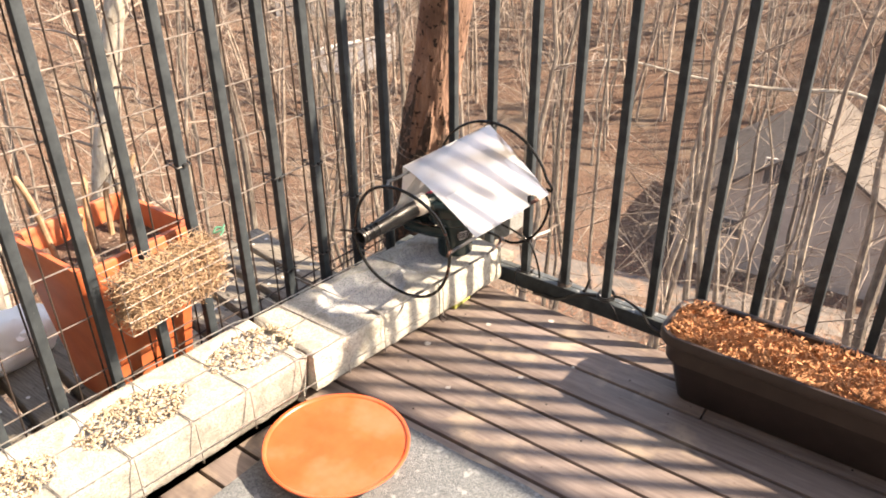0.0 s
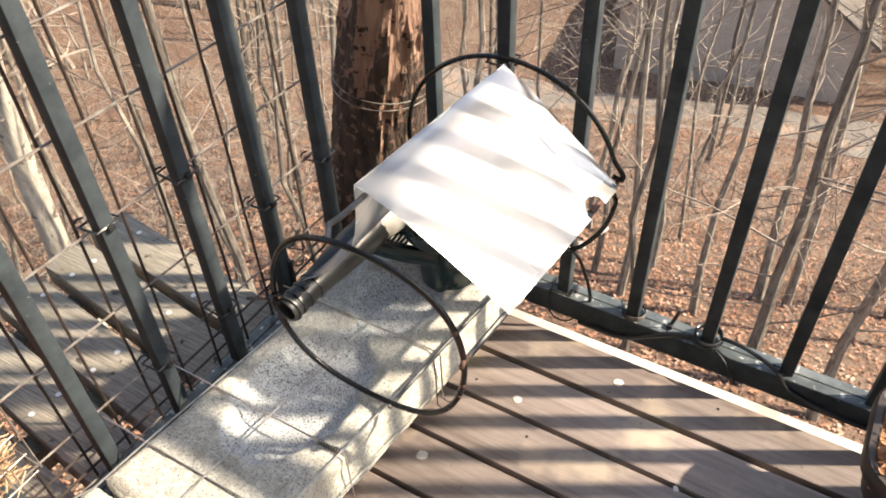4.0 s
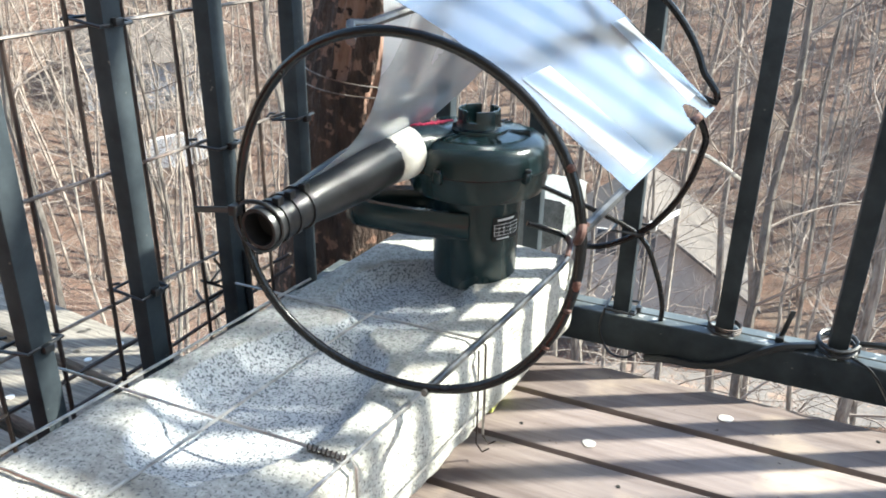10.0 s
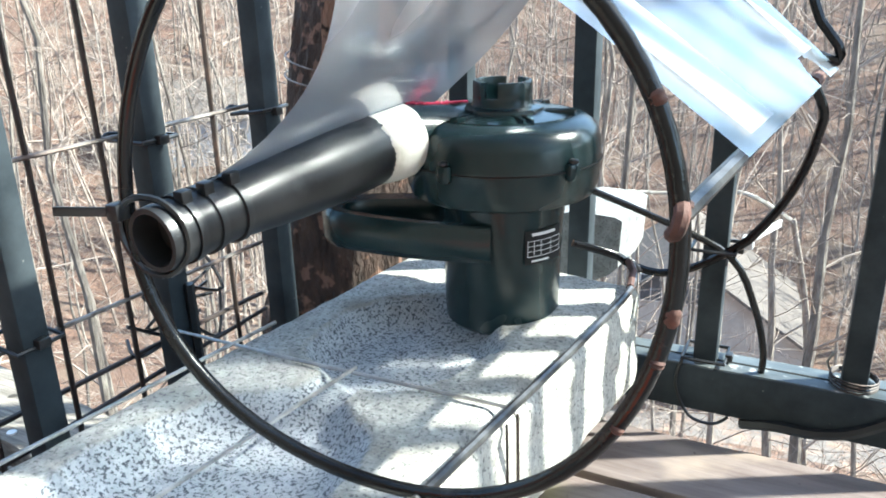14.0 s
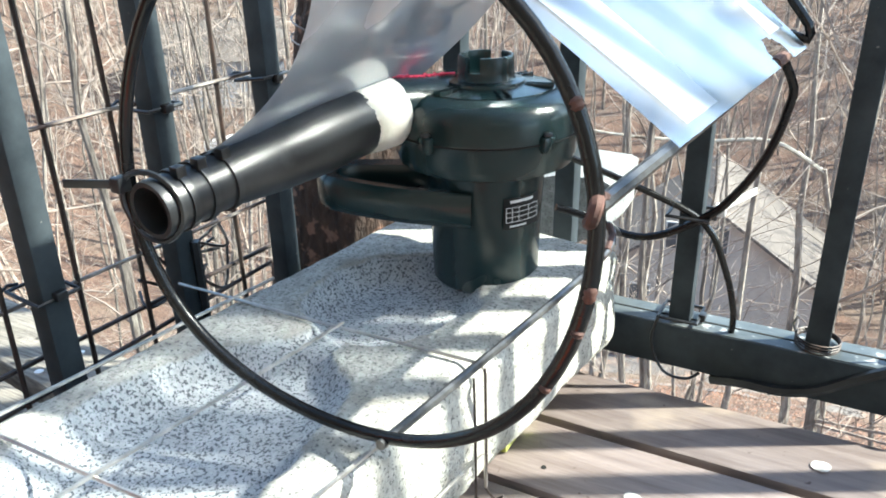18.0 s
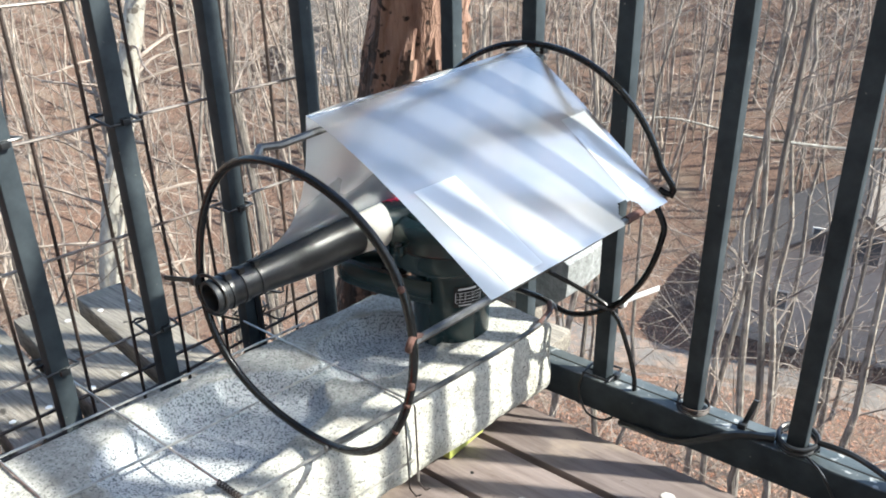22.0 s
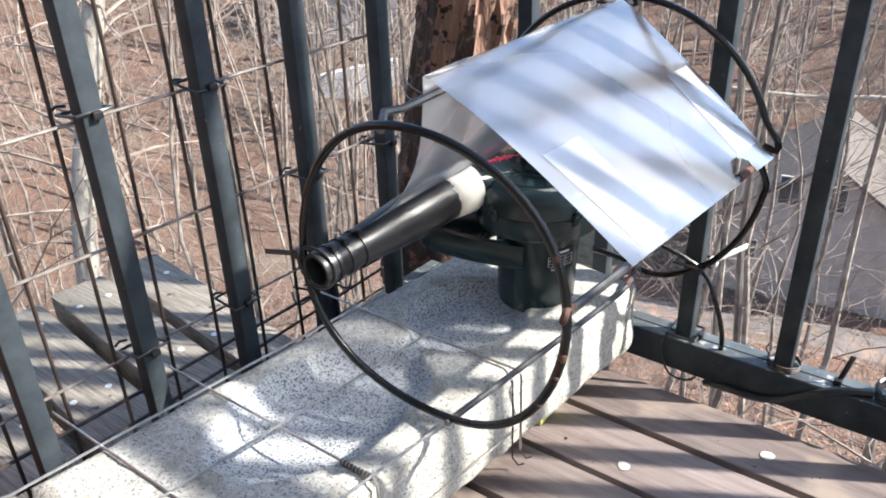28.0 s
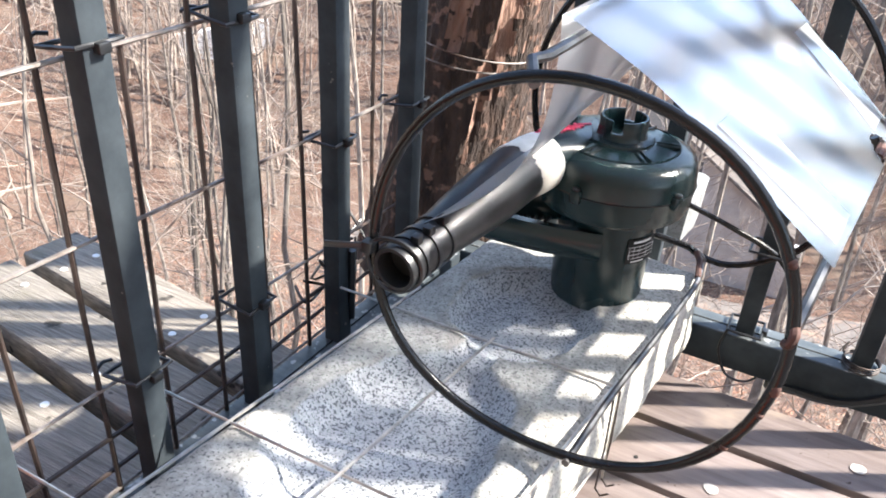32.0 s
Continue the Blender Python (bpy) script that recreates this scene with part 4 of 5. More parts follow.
for dx, dy, hh, lx, ly in ((0.02, 0.02, 0.14, 0.03, 0.05), (-0.03, -0.01, 0.09, -0.02, 0.03), (0.05, -0.05, 0.06, 0.0, -0.02), (-0.05, -0.07, 0.12, -0.03, -0.02), (0.0, -0.04, 0.05, 0.02, 0.0), (-0.06, 0.05, 0.05, -0.01, 0.02)):
    tube("dead_stem", smooth_path([(PC.x + dx, PC.y + dy, PZ1 - 0.06), (PC.x + dx + lx * 0.4, PC.y + dy + ly * 0.5, PZ1 + hh * 0.5), (PC.x + dx + lx, PC.y + dy + ly, PZ1 + hh)], 4), [0.006] * 8 + [0.004], "straw", pot, "cut dry plant stem")

# ---- crumpled white bag on the outer shelf ----
bm = bmesh.new()
bmesh.ops.create_icosphere(bm, subdivisions=4, radius=1)
for vert in bm.verts:
    q = vert.co.copy()
    k = 1 + 0.28 * noise.noise(q * 1.6) + 0.16 * abs(noise.noise(q * 4.0)) + 0.05 * noise.noise(q * 11)
    vert.co = Vector((-1.845 + 0.075 * q.x * k, 0.655 + 0.1 * q.y * k, max(-0.033, 0.02 + 0.062 * q.z * k)))
tagged(part("plastic_bag", bm, "white_paint"), "crumpled white plastic bag on the weathered shelf", "bag")

# ---- straw basket on the balusters ----
basket = thing("straw_basket", (-1.365, 0.77, 0.3), "wire basket stuffed with dry straw on the railing", "basket")
X0, X1, Y0, Y1, Z0, Z1 = -1.394, -1.33, 0.668, 0.884, 0.24, 0.34
rnd = random.Random(4)
v, f = [], []
for k in range(4200):
    c = Vector((rnd.uniform(X0 + 0.004, X1 - 0.004), rnd.uniform(Y0 + 0.014, Y1 - 0.014), rnd.uniform(Z0, Z1 - 0.008)))
    d = Vector((rnd.gauss(0, 0.25), rnd.gauss(0, 1), rnd.gauss(0, 0.45))).normalized() * rnd.uniform(0.008, 0.022)
    mid = c + Vector((rnd.gauss(0, 0.005), 0, rnd.gauss(0, 0.006)))
    tv, tf = tube_data([c - d, mid, c + d], 0.0007, 3, base=len(v))
    v += tv
    f += tf
tagged(pieces("straw_fill", v, f, "straw", basket, "tangled golden straw"), kind="stuff")
for z in (Z0, Z0 + 0.028, Z0 + 0.057, Z0 + 0.085, Z1):
    tube("basket_wire", [(X0, Y0, z), (X1, Y0, z), (X1, Y1, z), (X0, Y1, z)], 0.0009, "net_wire", basket, n=5, closed=True)
for y in [Y0 + 0.0275 * i for i in range(9)]:
    tube("basket_wire", [(X0, y, Z1), (X1, y, Z1), (X1, y, Z0), (X0, y, Z0)], 0.0008, "net_wire", basket, n=5)

# ---- seed heaps ----
seeds = []
for (ca, n, seed) in ((0.055, 380, 1), (0.3, 700, 2), (0.53, 700, 3)):
    rnd = random.Random(seed)
    d = Vector((0.09, 0.996, 0)).normalized()
    w = Vector((d.y, -d.x, 0))
    c0 = Vector((-1.192, 0.914, 0)) - d * ca - w * 0.09
    v, f = [], []
    for k in range(n):
        a, rr = rnd.uniform(0, 2 * math.pi), math.sqrt(rnd.random())
        p = c0 + d * 0.105 * rr * math.cos(a) + w * 0.062 * rr * math.sin(a)
        z = STONE_TOP - 0.008 + 0.024 * (1 - rr * rr) * rnd.random() + 0.003
        L, W, Hh = rnd.uniform(0.0045, 0.008), rnd.uniform(0.002, 0.0034), rnd.uniform(0.0015, 0.0025)
        m = Matrix.Translation((p.x, p.y, z)) @ Euler((rnd.uniform(-0.6, 0.6), rnd.uniform(-0.6, 0.6), rnd.uniform(0, 6.28))).to_matrix().to_4x4()
        b = len(v)
        v += [m @ Vector(q) for q in ((L, 0, 0), (0, W, 0), (-L, 0, 0), (0, -W, 0), (0, 0, Hh), (0, 0, -Hh))]
        f += [(b, b + 1, b + 4), (b + 1, b + 2, b + 4), (b + 2, b + 3, b + 4), (b + 3, b, b + 4), (b + 1, b, b + 5), (b + 2, b + 1, b + 5), (b + 3, b + 2, b + 5), (b, b + 3, b + 5)]
    tagged(pieces("seed_heap", v, f, "seed", smooth=False), "heap of striped sunflower seeds and husks in a stone hollow", "bird seed", "seed heaps", "stuff")

# ---- saucer, mat, long planter ----
MAT_Z = 0.006
v, f = [], []
nx, ny = 40, 40
for j in range(ny + 1):
    for i in range(nx + 1):
        x, y = -1.155 + 0.62 * i / nx, 0.35 + 0.617 * j / ny
        e = 0.006 * noise.noise((x * 12, y * 12, 0)) if j == ny or i == nx else 0
        z = MAT_Z + 0.0012 * noise.noise((x * 25, y * 25, 3))
        if i in (0, nx) or j in (0, ny):
            z = 0.001
        v.append((x + e, y + e, z))
for j in range(ny):
    for i in range(nx):
        a = j * (nx + 1) + i
        f.append((a, a + 1, a + nx + 2, a + nx + 1))
tagged(pieces("door_mat", v, f, "mat"), "frayed grey carpet mat lying on the deck", "mat")
SC = Matrix.Translation((-1.04, 0.826, MAT_Z)) @ Matrix.Diagonal((0.95, 0.95, 1, 1))
saucer = thing("plant_saucer", (-1.04, 0.826, MAT_Z), "round orange plastic plant saucer, empty, on the mat", "saucer")
lathe("dish", [(0.0, 0.002), (0.06, 0.002), (0.061, 0.0032), (0.064, 0.0032), (0.065, 0.002), (0.088, 0.002), (0.096, 0.005), (0.1265, 0.037), (0.128, 0.0375), (0.128, 0.034), (0.1, 0.0), (0.0, 0.0)], SC, "saucer", saucer, n=64)
lathe("rim", [(0.1262, 0.0372), (0.128, 0.0396), (0.131, 0.041), (0.1335, 0.0408), (0.1345, 0.039), (0.1335, 0.0368), (0.1282, 0.0362)], SC, "saucer", saucer, "rolled orange rim", n=64)

planter = thing("trough_planter", (-0.4, 1.42, 0), "long brown plastic trough planter full of dry leaves", "planter")
PL = (-0.672, -0.03, 1.29, 1.45)


def trough(dx, z, r):
    x0, x1, y0, y1 = PL[0] + dx, PL[1] - dx, PL[2] + dx, PL[3] - dx
    out = []
    for k, (x, y) in enumerate(((x1, y1), (x0, y1), (x0, y0), (x1, y0))):
        sx, sy = ((1, 1), (-1, 1), (-1, -1), (1, -1))[k]
        for i in range(7):
            w = math.pi / 2 * (k + i / 6)
            out.append((x - sx * r + r * math.cos(w), y - sy * r + r * math.sin(w), z))
    return out


v, f = loft([trough(0.046, 0.0, 0.02), trough(0.043, 0.004, 0.022), trough(0.012, 0.135, 0.04), trough(0.012, 0.138, 0.04), trough(0.001, 0.14, 0.045), trough(0.0, 0.143, 0.045), trough(0.0, 0.158, 0.045), trough(0.002, 0.162, 0.045),
             trough(0.008, 0.162, 0.04), trough(0.011, 0.159, 0.04), trough(0.013, 0.1, 0.038)])
pieces("trough", v, f, "brown_pot", planter)
rnd = random.Random(8)
v, f = [], []
for k in range(5200):
    x, y = rnd.uniform(PL[0] + 0.016, PL[1] - 0.016), rnd.uniform(PL[2] + 0.016, PL[3] - 0.016)
    z = 0.153 + 0.014 * math.sin(math.pi * (y - PL[2]) / 0.13) + 0.016 * noise.noise((x * 18, y * 18, 2)) + rnd.uniform(-0.012, 0.016)
    L, W = rnd.uniform(0.004, 0.011), rnd.uniform(0.001, 0.0028)
    m = Matrix.Translation((x, y, z)) @ Euler((rnd.uniform(-0.9, 0.9), rnd.uniform(-0.9, 0.9), rnd.uniform(0, 6.28))).to_matrix().to_4x4()
    b = len(v)
    v += [m @ Vector(q) for q in ((-L, 0, 0), (0, W, 0.0015), (L, 0, -0.001), (0, -W, 0.001))]
    f += [(b, b + 1, b + 2), (b, b + 2, b + 3)]
tagged(pieces("dry_leaves", v, f, "mulch", planter, "crumbled orange-brown dry leaves", smooth=False), kind="stuff")
vs, fs = [], []
for j in range(9):
    for i in range(41):
        x, y = PL[0] + 0.012 + (PL[1] - PL[0] - 0.024) * i / 40, PL[2] + 0.012 + (PL[3] - PL[2] - 0.024) * j / 8
        vs.append((x, y, 0.142 + 0.014 * math.sin(math.pi * (y - PL[2]) / 0.13) + 0.014 * noise.noise((x * 18, y * 18, 2))))
for j in range(8):
    for i in range(40):
        a = j * 41 + i
        fs.append((a, a + 1, a + 42, a + 41))
pieces("soil", vs, fs, "mulch", planter)

# ---- bare trees ----
def grow(rnd, height, r0):
    """Trunk and twig data of one bare tree standing at the origin."""
    lean = Vector((rnd.gauss(0, 0.05), rnd.gauss(0, 0.05), 1))
    pts = [Vector((0, 0, -0.3))]
    for i in range(1, 11):
        h = height * i / 10
        k = 0.35 if r0 < 0.09 else 0.2
        pts.append(Vector((lean.x * h + k * noise.noise((h * 0.45, r0 * 90, 0)), lean.y * h + k * noise.noise((h * 0.45, r0 * 90, 5)), h)))
    rad = [r0 * (1.25 if i == 0 else 1 - 0.085 * i) for i in range(11)]
    trunk = tube_data(pts, rad, 7)
    v, f = [], []

    def limb(p, d, length, r, depth):
        q, path = p.copy(), [p.copy()]
        for s in range(5):
            d = (d + Vector((rnd.gauss(0, 0.22), rnd.gauss(0, 0.22), rnd.gauss(0.04, 0.16)))).normalized()
            q = q + d * length / 5
            path.append(q.copy())
        tv, tf = tube_data(path, [r * (1 - 0.16 * i) for i in range(6)], 4 if depth == 0 else 3, cap=False, base=len(v))
        v.extend(tv)
        f.extend(tf)
        if depth < 2:
            for k in range(4 if depth == 0 else 3):
                i = rnd.randint(1, 5)
                dd = (d + Vector((rnd.gauss(0, 0.8), rnd.gauss(0, 0.8), rnd.gauss(0.15, 0.5)))).normalized()
                limb(path[i], dd, length * rnd.uniform(0.35, 0.6), r * 0.5, depth + 1)
    for k in range(rnd.randint(14, 19)):
        h = rnd.uniform(0.1, 0.97)
        i = min(9, int(h * 10))
        p = pts[i].lerp(pts[i + 1], h * 10 - i)
        a = rnd.uniform(0, 6.28)
        limb(p, Vector((math.cos(a), math.sin(a), rnd.uniform(0.2, 0.9))).normalized(), height * rnd.uniform(0.12, 0.3), r0 * rnd.uniform(0.13, 0.26) * (1.1 - 0.6 * h), 0)
    return trunk, (v, f)


rnd = random.Random(21)
KINDS = []
for k in range(9):
    tr, tw = grow(rnd, rnd.uniform(11, 17), (0.11, 0.13, 0.075, 0.05, 0.09, 0.06, 0.065, 0.08, 0.045)[k])
    t = thing("bare_tree", (0, 0, 0), "slender leafless woodland tree with grey-brown bark", "tree", "bare trees")
    pieces("trunk", *tr, "pale_trunk" if k == 1 else "trunk", t, "pale mottled bark" if k == 1 else "")
    pieces("crown", *tw, "twig", t)
    KINDS.append(t)
spots = [(-1 + r * math.cos(radians(w)), 1 + r * math.sin(radians(w))) for w, r in ((89.2, 9), (168, 27), (95.7, 11), (85.6, 10), (81.5, 9), (134.9, 13), (106.3, 12), (103.3, 11), (113.5, 12), (115.5, 13), (164.5, 9.5), (126, 12), (143, 12))]
tries = 0
while len(spots) < 245 and tries < 9000:
    tries += 1
    ang, r = rnd.uniform(radians(55), radians(200)), 8.5 + 62 * rnd.random() ** 1.5
    x, y = -1 + r * math.cos(ang), 1 + r * math.sin(ang)
    rel = Vector((x, y)) - ROAD_MID
    if -3.0 < rel.x * -ROAD_DIR.y + rel.y * ROAD_DIR.x < 14 and (abs(rel.x * -ROAD_DIR.y + rel.y * ROAD_DIR.x) < 3 or abs(rel.x * ROAD_DIR.x + rel.y * ROAD_DIR.y) < 7):
        continue
    if ang < radians(118) and r < 32 and rnd.random() < 0.6:
        continue
    if any((x - a) ** 2 + (y - b) ** 2 < 1.6 for a, b in spots):
        continue
    spots.append((x, y))
for i, (x, y) in enumerate(spots):
    m = Matrix.Translation((x, y, ground_z(x, y))) @ Matrix.Rotation(rnd.uniform(0, 6.28), 4, "Z")
    if i < len(KINDS):
        KINDS[i].matrix_basis = m
    else:
        copy_thing(KINDS[1 if i in (10, 60) else (0, 2, 3, 4, 5, 6, 7, 8)[i % 8]], m)

# a bowed tree whose long pale limb hangs level over the slope
def polar(w, r, z):
    return Vector((-1 + r * math.cos(radians(w)), 1 + r * math.sin(radians(w)), z))


bowed = thing("bare_tree", polar(88, 13, ground_z(*polar(88, 13, 0).xy)), "bowed leafless tree with a long level limb", "tree", "bare trees")
tube("trunk", smooth_path([polar(88, 13, ground_z(*polar(88, 13, 0).xy) - 0.2), polar(88.5, 13, -8.5), polar(89.5, 12.8, -5.5), polar(91.5, 12.5, -3.4)], 5), [0.1 - 0.004 * i for i in range(16)], "trunk", bowed, n=8)
lim = smooth_path([polar(91.5, 12.5, -3.45), polar(95, 12.3, -3.0), polar(100, 12.2, -3.05), polar(106, 12, -2.95), polar(112, 12, -2.75), polar(117, 12, -2.9)], 5)
limb_ob = tube("limb", lim, [0.042 - 0.0013 * i for i in range(len(lim))], "pale_trunk", bowed, "long pale level limb", n=7)
rnd2 = random.Random(31)
for i in range(3, len(lim) - 1, 2):
    a = lim[i]
    e = Vector((rnd2.gauss(-0.3, 0.4), rnd2.gauss(0, 0.4), rnd2.choice((-0.5, 0.7, 0.9)))) * rnd2.uniform(0.7, 1.6)
    tube("branch", smooth_path([a, a + e * 0.5 + Vector((0, 0, 0.1)), a + e], 4), [0.014 - 0.0013 * j for j in range(9)], "twig", limb_ob, n=5)

# a pale leaning tree close below the shelf
pale = thing("bare_tree", (-10.85, 5.3, ground_z(-10.85, 5.3)), "pale mottled leafless tree leaning over the slope", "tree", "bare trees")
stem = smooth_path([(-10.85, 5.3, ground_z(-10.85, 5.3) - 0.3), (-10.8, 5.35, -7.5), (-10.7, 5.54, -4.4), (-10.42, 6.05, -2.08), (-10.23, 6.39, -0.67), (-9.9, 6.9, 1.5), (-9.65, 7.3, 4.0), (-9.5, 7.4, 6.5)], 5)
tube("trunk", stem, [0.215 - 0.0045 * i for i in range(len(stem))], "pale_trunk", pale, "pale grey-green mottled bark", n=12)
for i in range(8, len(stem) - 1):
    a = stem[i]
    for k in range(2):
        w = rnd2.uniform(0, 6.28)
        e = Vector((math.cos(w), math.sin(w), rnd2.uniform(-0.1, 0.6))) * rnd2.uniform(0.8, 2.4)
        tube("branch", smooth_path([a, a + e * 0.4 + Vector((0, 0, 0.12)), a + e * 0.7 + Vector((rnd2.gauss(0, 0.1), rnd2.gauss(0, 0.1), 0.05)), a + e], 3), [0.026 - 0.0022 * j for j in range(10)], "twig", pale, n=5)

# ---- brush, fallen leaves ----
rnd = random.Random(5)
v, f = [], []
for k in range(6500):
    ang, r = rnd.uniform(radians(50), radians(205)), 15 + 44 * rnd.random() ** 1.25
    x, y = -1 + r * math.cos(ang), 1 + r * math.sin(ang)
    rel = Vector((x, y)) - ROAD_MID
    if abs(rel.x * -ROAD_DIR.y + rel.y * ROAD_DIR.x) < 2.2:
        continue
    p = Vector((x, y, ground_z(x, y) - 0.05))
    h = rnd.uniform(0.5, 2.6)
    d = Vector((rnd.gauss(0, 0.6), rnd.gauss(0, 0.6), 1))
    tv, tf = tube_data([p, p + d * h * 0.5 + Vector((rnd.gauss(0, 0.1), rnd.gauss(0, 0.1), 0)), p + d * h + Vector((rnd.gauss(0, 0.3), rnd.gauss(0, 0.3), -0.1))], [0.009, 0.006, 0.002], 3, cap=False, base=len(v))
    v += tv
    f += tf
    for s in range(4):
        q = p + d * h * rnd.uniform(0.3, 0.9)
        e = Vector((rnd.gauss(0, 0.6), rnd.gauss(0, 0.6), rnd.uniform(0, 0.7))) * h * 0.4
        tv, tf = tube_data([q, q + e], [0.006, 0.003], 3, cap=False, base=len(v))
        v += tv
        f += tf
tagged(pieces("undergrowth", v, f, "twig"), "tangle of bare brown undergrowth twigs", "undergrowth", kind="stuff")
v, f = [], []
for k in range(2000):
    ang, r = rnd.uniform(radians(50), radians(205)), 40 + 75 * rnd.random() ** 0.8
    x, y = -1 + r * math.cos(ang), 1 + r * math.sin(ang)
    rel = Vector((x, y)) - ROAD_MID
    if rel.x * -ROAD_DIR.y + rel.y * ROAD_DIR.x < 14 and abs(rel.x * ROAD_DIR.x + rel.y * ROAD_DIR.y) < 8:
        continue
    p = Vector((x, y, ground_z(x, y) - 0.2))
    h, r0 = rnd.uniform(7, 15), rnd.uniform(0.05, 0.14)
    top = p + Vector((rnd.gauss(0, 0.13), rnd.gauss(0, 0.13), 1)) * h
    tv, tf = tube_data([p, p.lerp(top, 0.5) + Vector((rnd.gauss(0, 0.15), rnd.gauss(0, 0.15), 0)), top], [r0, r0 * 0.7, r0 * 0.2], 4, cap=False, base=len(v))
    v += tv
    f += tf
    for s in range(11):
        q = p.lerp(top, rnd.uniform(0.2, 0.95))
        e = Vector((rnd.gauss(0, 0.8), rnd.gauss(0, 0.8), rnd.uniform(0.1, 0.9))) * h * rnd.uniform(0.1, 0.22)
        tv, tf = tube_data([q, q + e * 0.5, q + e + Vector((0, 0, 0.2))], [r0 * 0.25, r0 * 0.18, 0.01], 3, cap=False, base=len(v))
        v += tv
        f += tf
        for g in range(2):
            q2 = q + e * rnd.uniform(0.3, 0.9)
            e2 = (e * 0.5 + Vector((rnd.gauss(0, 0.5), rnd.gauss(0, 0.5), rnd.gauss(0.2, 0.4)))) * rnd.uniform(0.5, 0.9)
            tv, tf = tube_data([q2, q2 + e2], [0.016, 0.008], 3, cap=False, base=len(v))
            v += tv
            f += tf
tagged(pieces("far_woods", v, f, "twig"), "dense leafless woods on the far hillside", "woods", kind="stuff")
v, f = [], []
for k in range(100000):
    ang, r = rnd.uniform(radians(50), radians(205)), 1.5 + 34 * rnd.random() ** 0.75
    x, y = -1 + r * math.cos(ang), 1 + r * math.sin(ang)
    s = rnd.uniform(0.03, 0.062)
    m = Matrix.Translation((x, y, ground_z(x, y) + 0.045)) @ Euler((rnd.gauss(0, 0.35), rnd.gauss(0, 0.35), rnd.uniform(0, 6.28))).to_matrix().to_4x4()
    b = len(v)
    v += [m @ Vector(q) for q in ((-s, 0, 0.012), (0, s * 0.55, 0), (s, 0, 0.012), (0, -s * 0.55, 0))]
    f += [(b, b + 1, b + 3), (b + 1, b + 2, b + 3)]
tagged(pieces("fallen_leaves", v, f, "leaf", smooth=False), "carpet of dry brown fallen leaves", "leaves", kind="stuff")


# ---- houses beyond the lane ----
def house(name, at, yaw, w, d, h, roof_h, wall, label, windows, gable=False):
    """A house whose front stands on the x axis; with gable its ridge runs back from the front."""
    t = thing(name, at, label, "house")
    m = Matrix.Translation(at) @ Matrix.Rotation(yaw, 4, "Z")
    if gable:
        bm = bmesh.new()
        ends = [[bm.verts.new(m @ Vector((x, y, z))) for x, z in ((-w / 2, -1.5), (w / 2, -1.5), (w / 2, h), (0, h + roof_h), (-w / 2, h))] for y in (0, d)]
        for k in range(5):
            bm.faces.new((ends[0][k], ends[0][(k + 1) % 5], ends[1][(k + 1) % 5], ends[1][k]))
        bm.faces.new(list(reversed(ends[0])))
        bm.faces.new(ends[1])
        bmesh.ops.recalc_face_normals(bm, faces=bm.faces[:])
        part("wall", bm, wall, t, smooth=False)
        slope = Vector((w / 2, 0, -roof_h)).normalized() * (math.hypot(w / 2, roof_h) + 0.4)
        for side in (-1, 1):
            bm = bmesh.new()
            foot = Vector((side * slope.x, 0, slope.z + h + roof_h))
            vv = [[bm.verts.new(m @ Vector((p.x, y, p.z + up))) for p in (Vector((0, 0, h + roof_h)), foot) for up in (0.02, 0.18)] for y in (-0.4, d + 0.4)]
            for q in (((0, 0), (0, 1), (0, 3), (0, 2)), ((1, 0), (1, 2), (1, 3), (1, 1)), ((0, 1), (1, 1), (1, 3), (0, 3)), ((0, 0), (0, 2), (1, 2), (1, 0)), ((0, 2), (0, 3), (1, 3), (1, 2)), ((0, 0), (1, 0), (1, 1), (0, 1))):
                bm.faces.new([vv[i][k] for i, k in q])
            bmesh.ops.recalc_face_normals(bm, faces=bm.faces[:])
            part("roof_slope", bm, "roof", t, smooth=False)
    else:
        part("wall", box_bm(-w / 2, w / 2, 0, d, -1.5, h, 0, m), wall, t, smooth=False)
        bm = bmesh.new()
        vv = [bm.verts.new(m @ Vector(p)) for p in ((-w / 2 - 0.3, -0.4, h - 0.1), (w / 2 + 0.3, -0.4, h - 0.1), (w / 2 + 0.3, d + 0.4, h - 0.1), (-w / 2 - 0.3, d + 0.4, h - 0.1), (-w / 2 - 0.3, d / 2, h + roof_h), (w / 2 + 0.3, d / 2, h + roof_h))]
        for q in ((0, 1, 5, 4), (2, 3, 4, 5), (0, 4, 3), (1, 2, 5), (3, 2, 1, 0)):
            bm.faces.new([vv[k] for k in q])
        part("roof", bm, "roof", t, smooth=False)
    for x, z, ww, hh in windows:
        win = part("window", box_bm(x - ww / 2 - 0.06, x + ww / 2 + 0.06, -0.06, 0.02, z - 0.06, z + hh + 0.06, 0.01, m), "window_frame", t, "pale window frame", False)
        part("pane", box_bm(x - ww / 2, x + ww / 2, -0.07, -0.03, z, z + hh, 0, m), "pane", win, smooth=False)
        part("glazing_bar", box_bm(x - 0.02, x + 0.02, -0.085, -0.065, z, z + hh, 0, m), "window_frame", win, smooth=False)
    return t


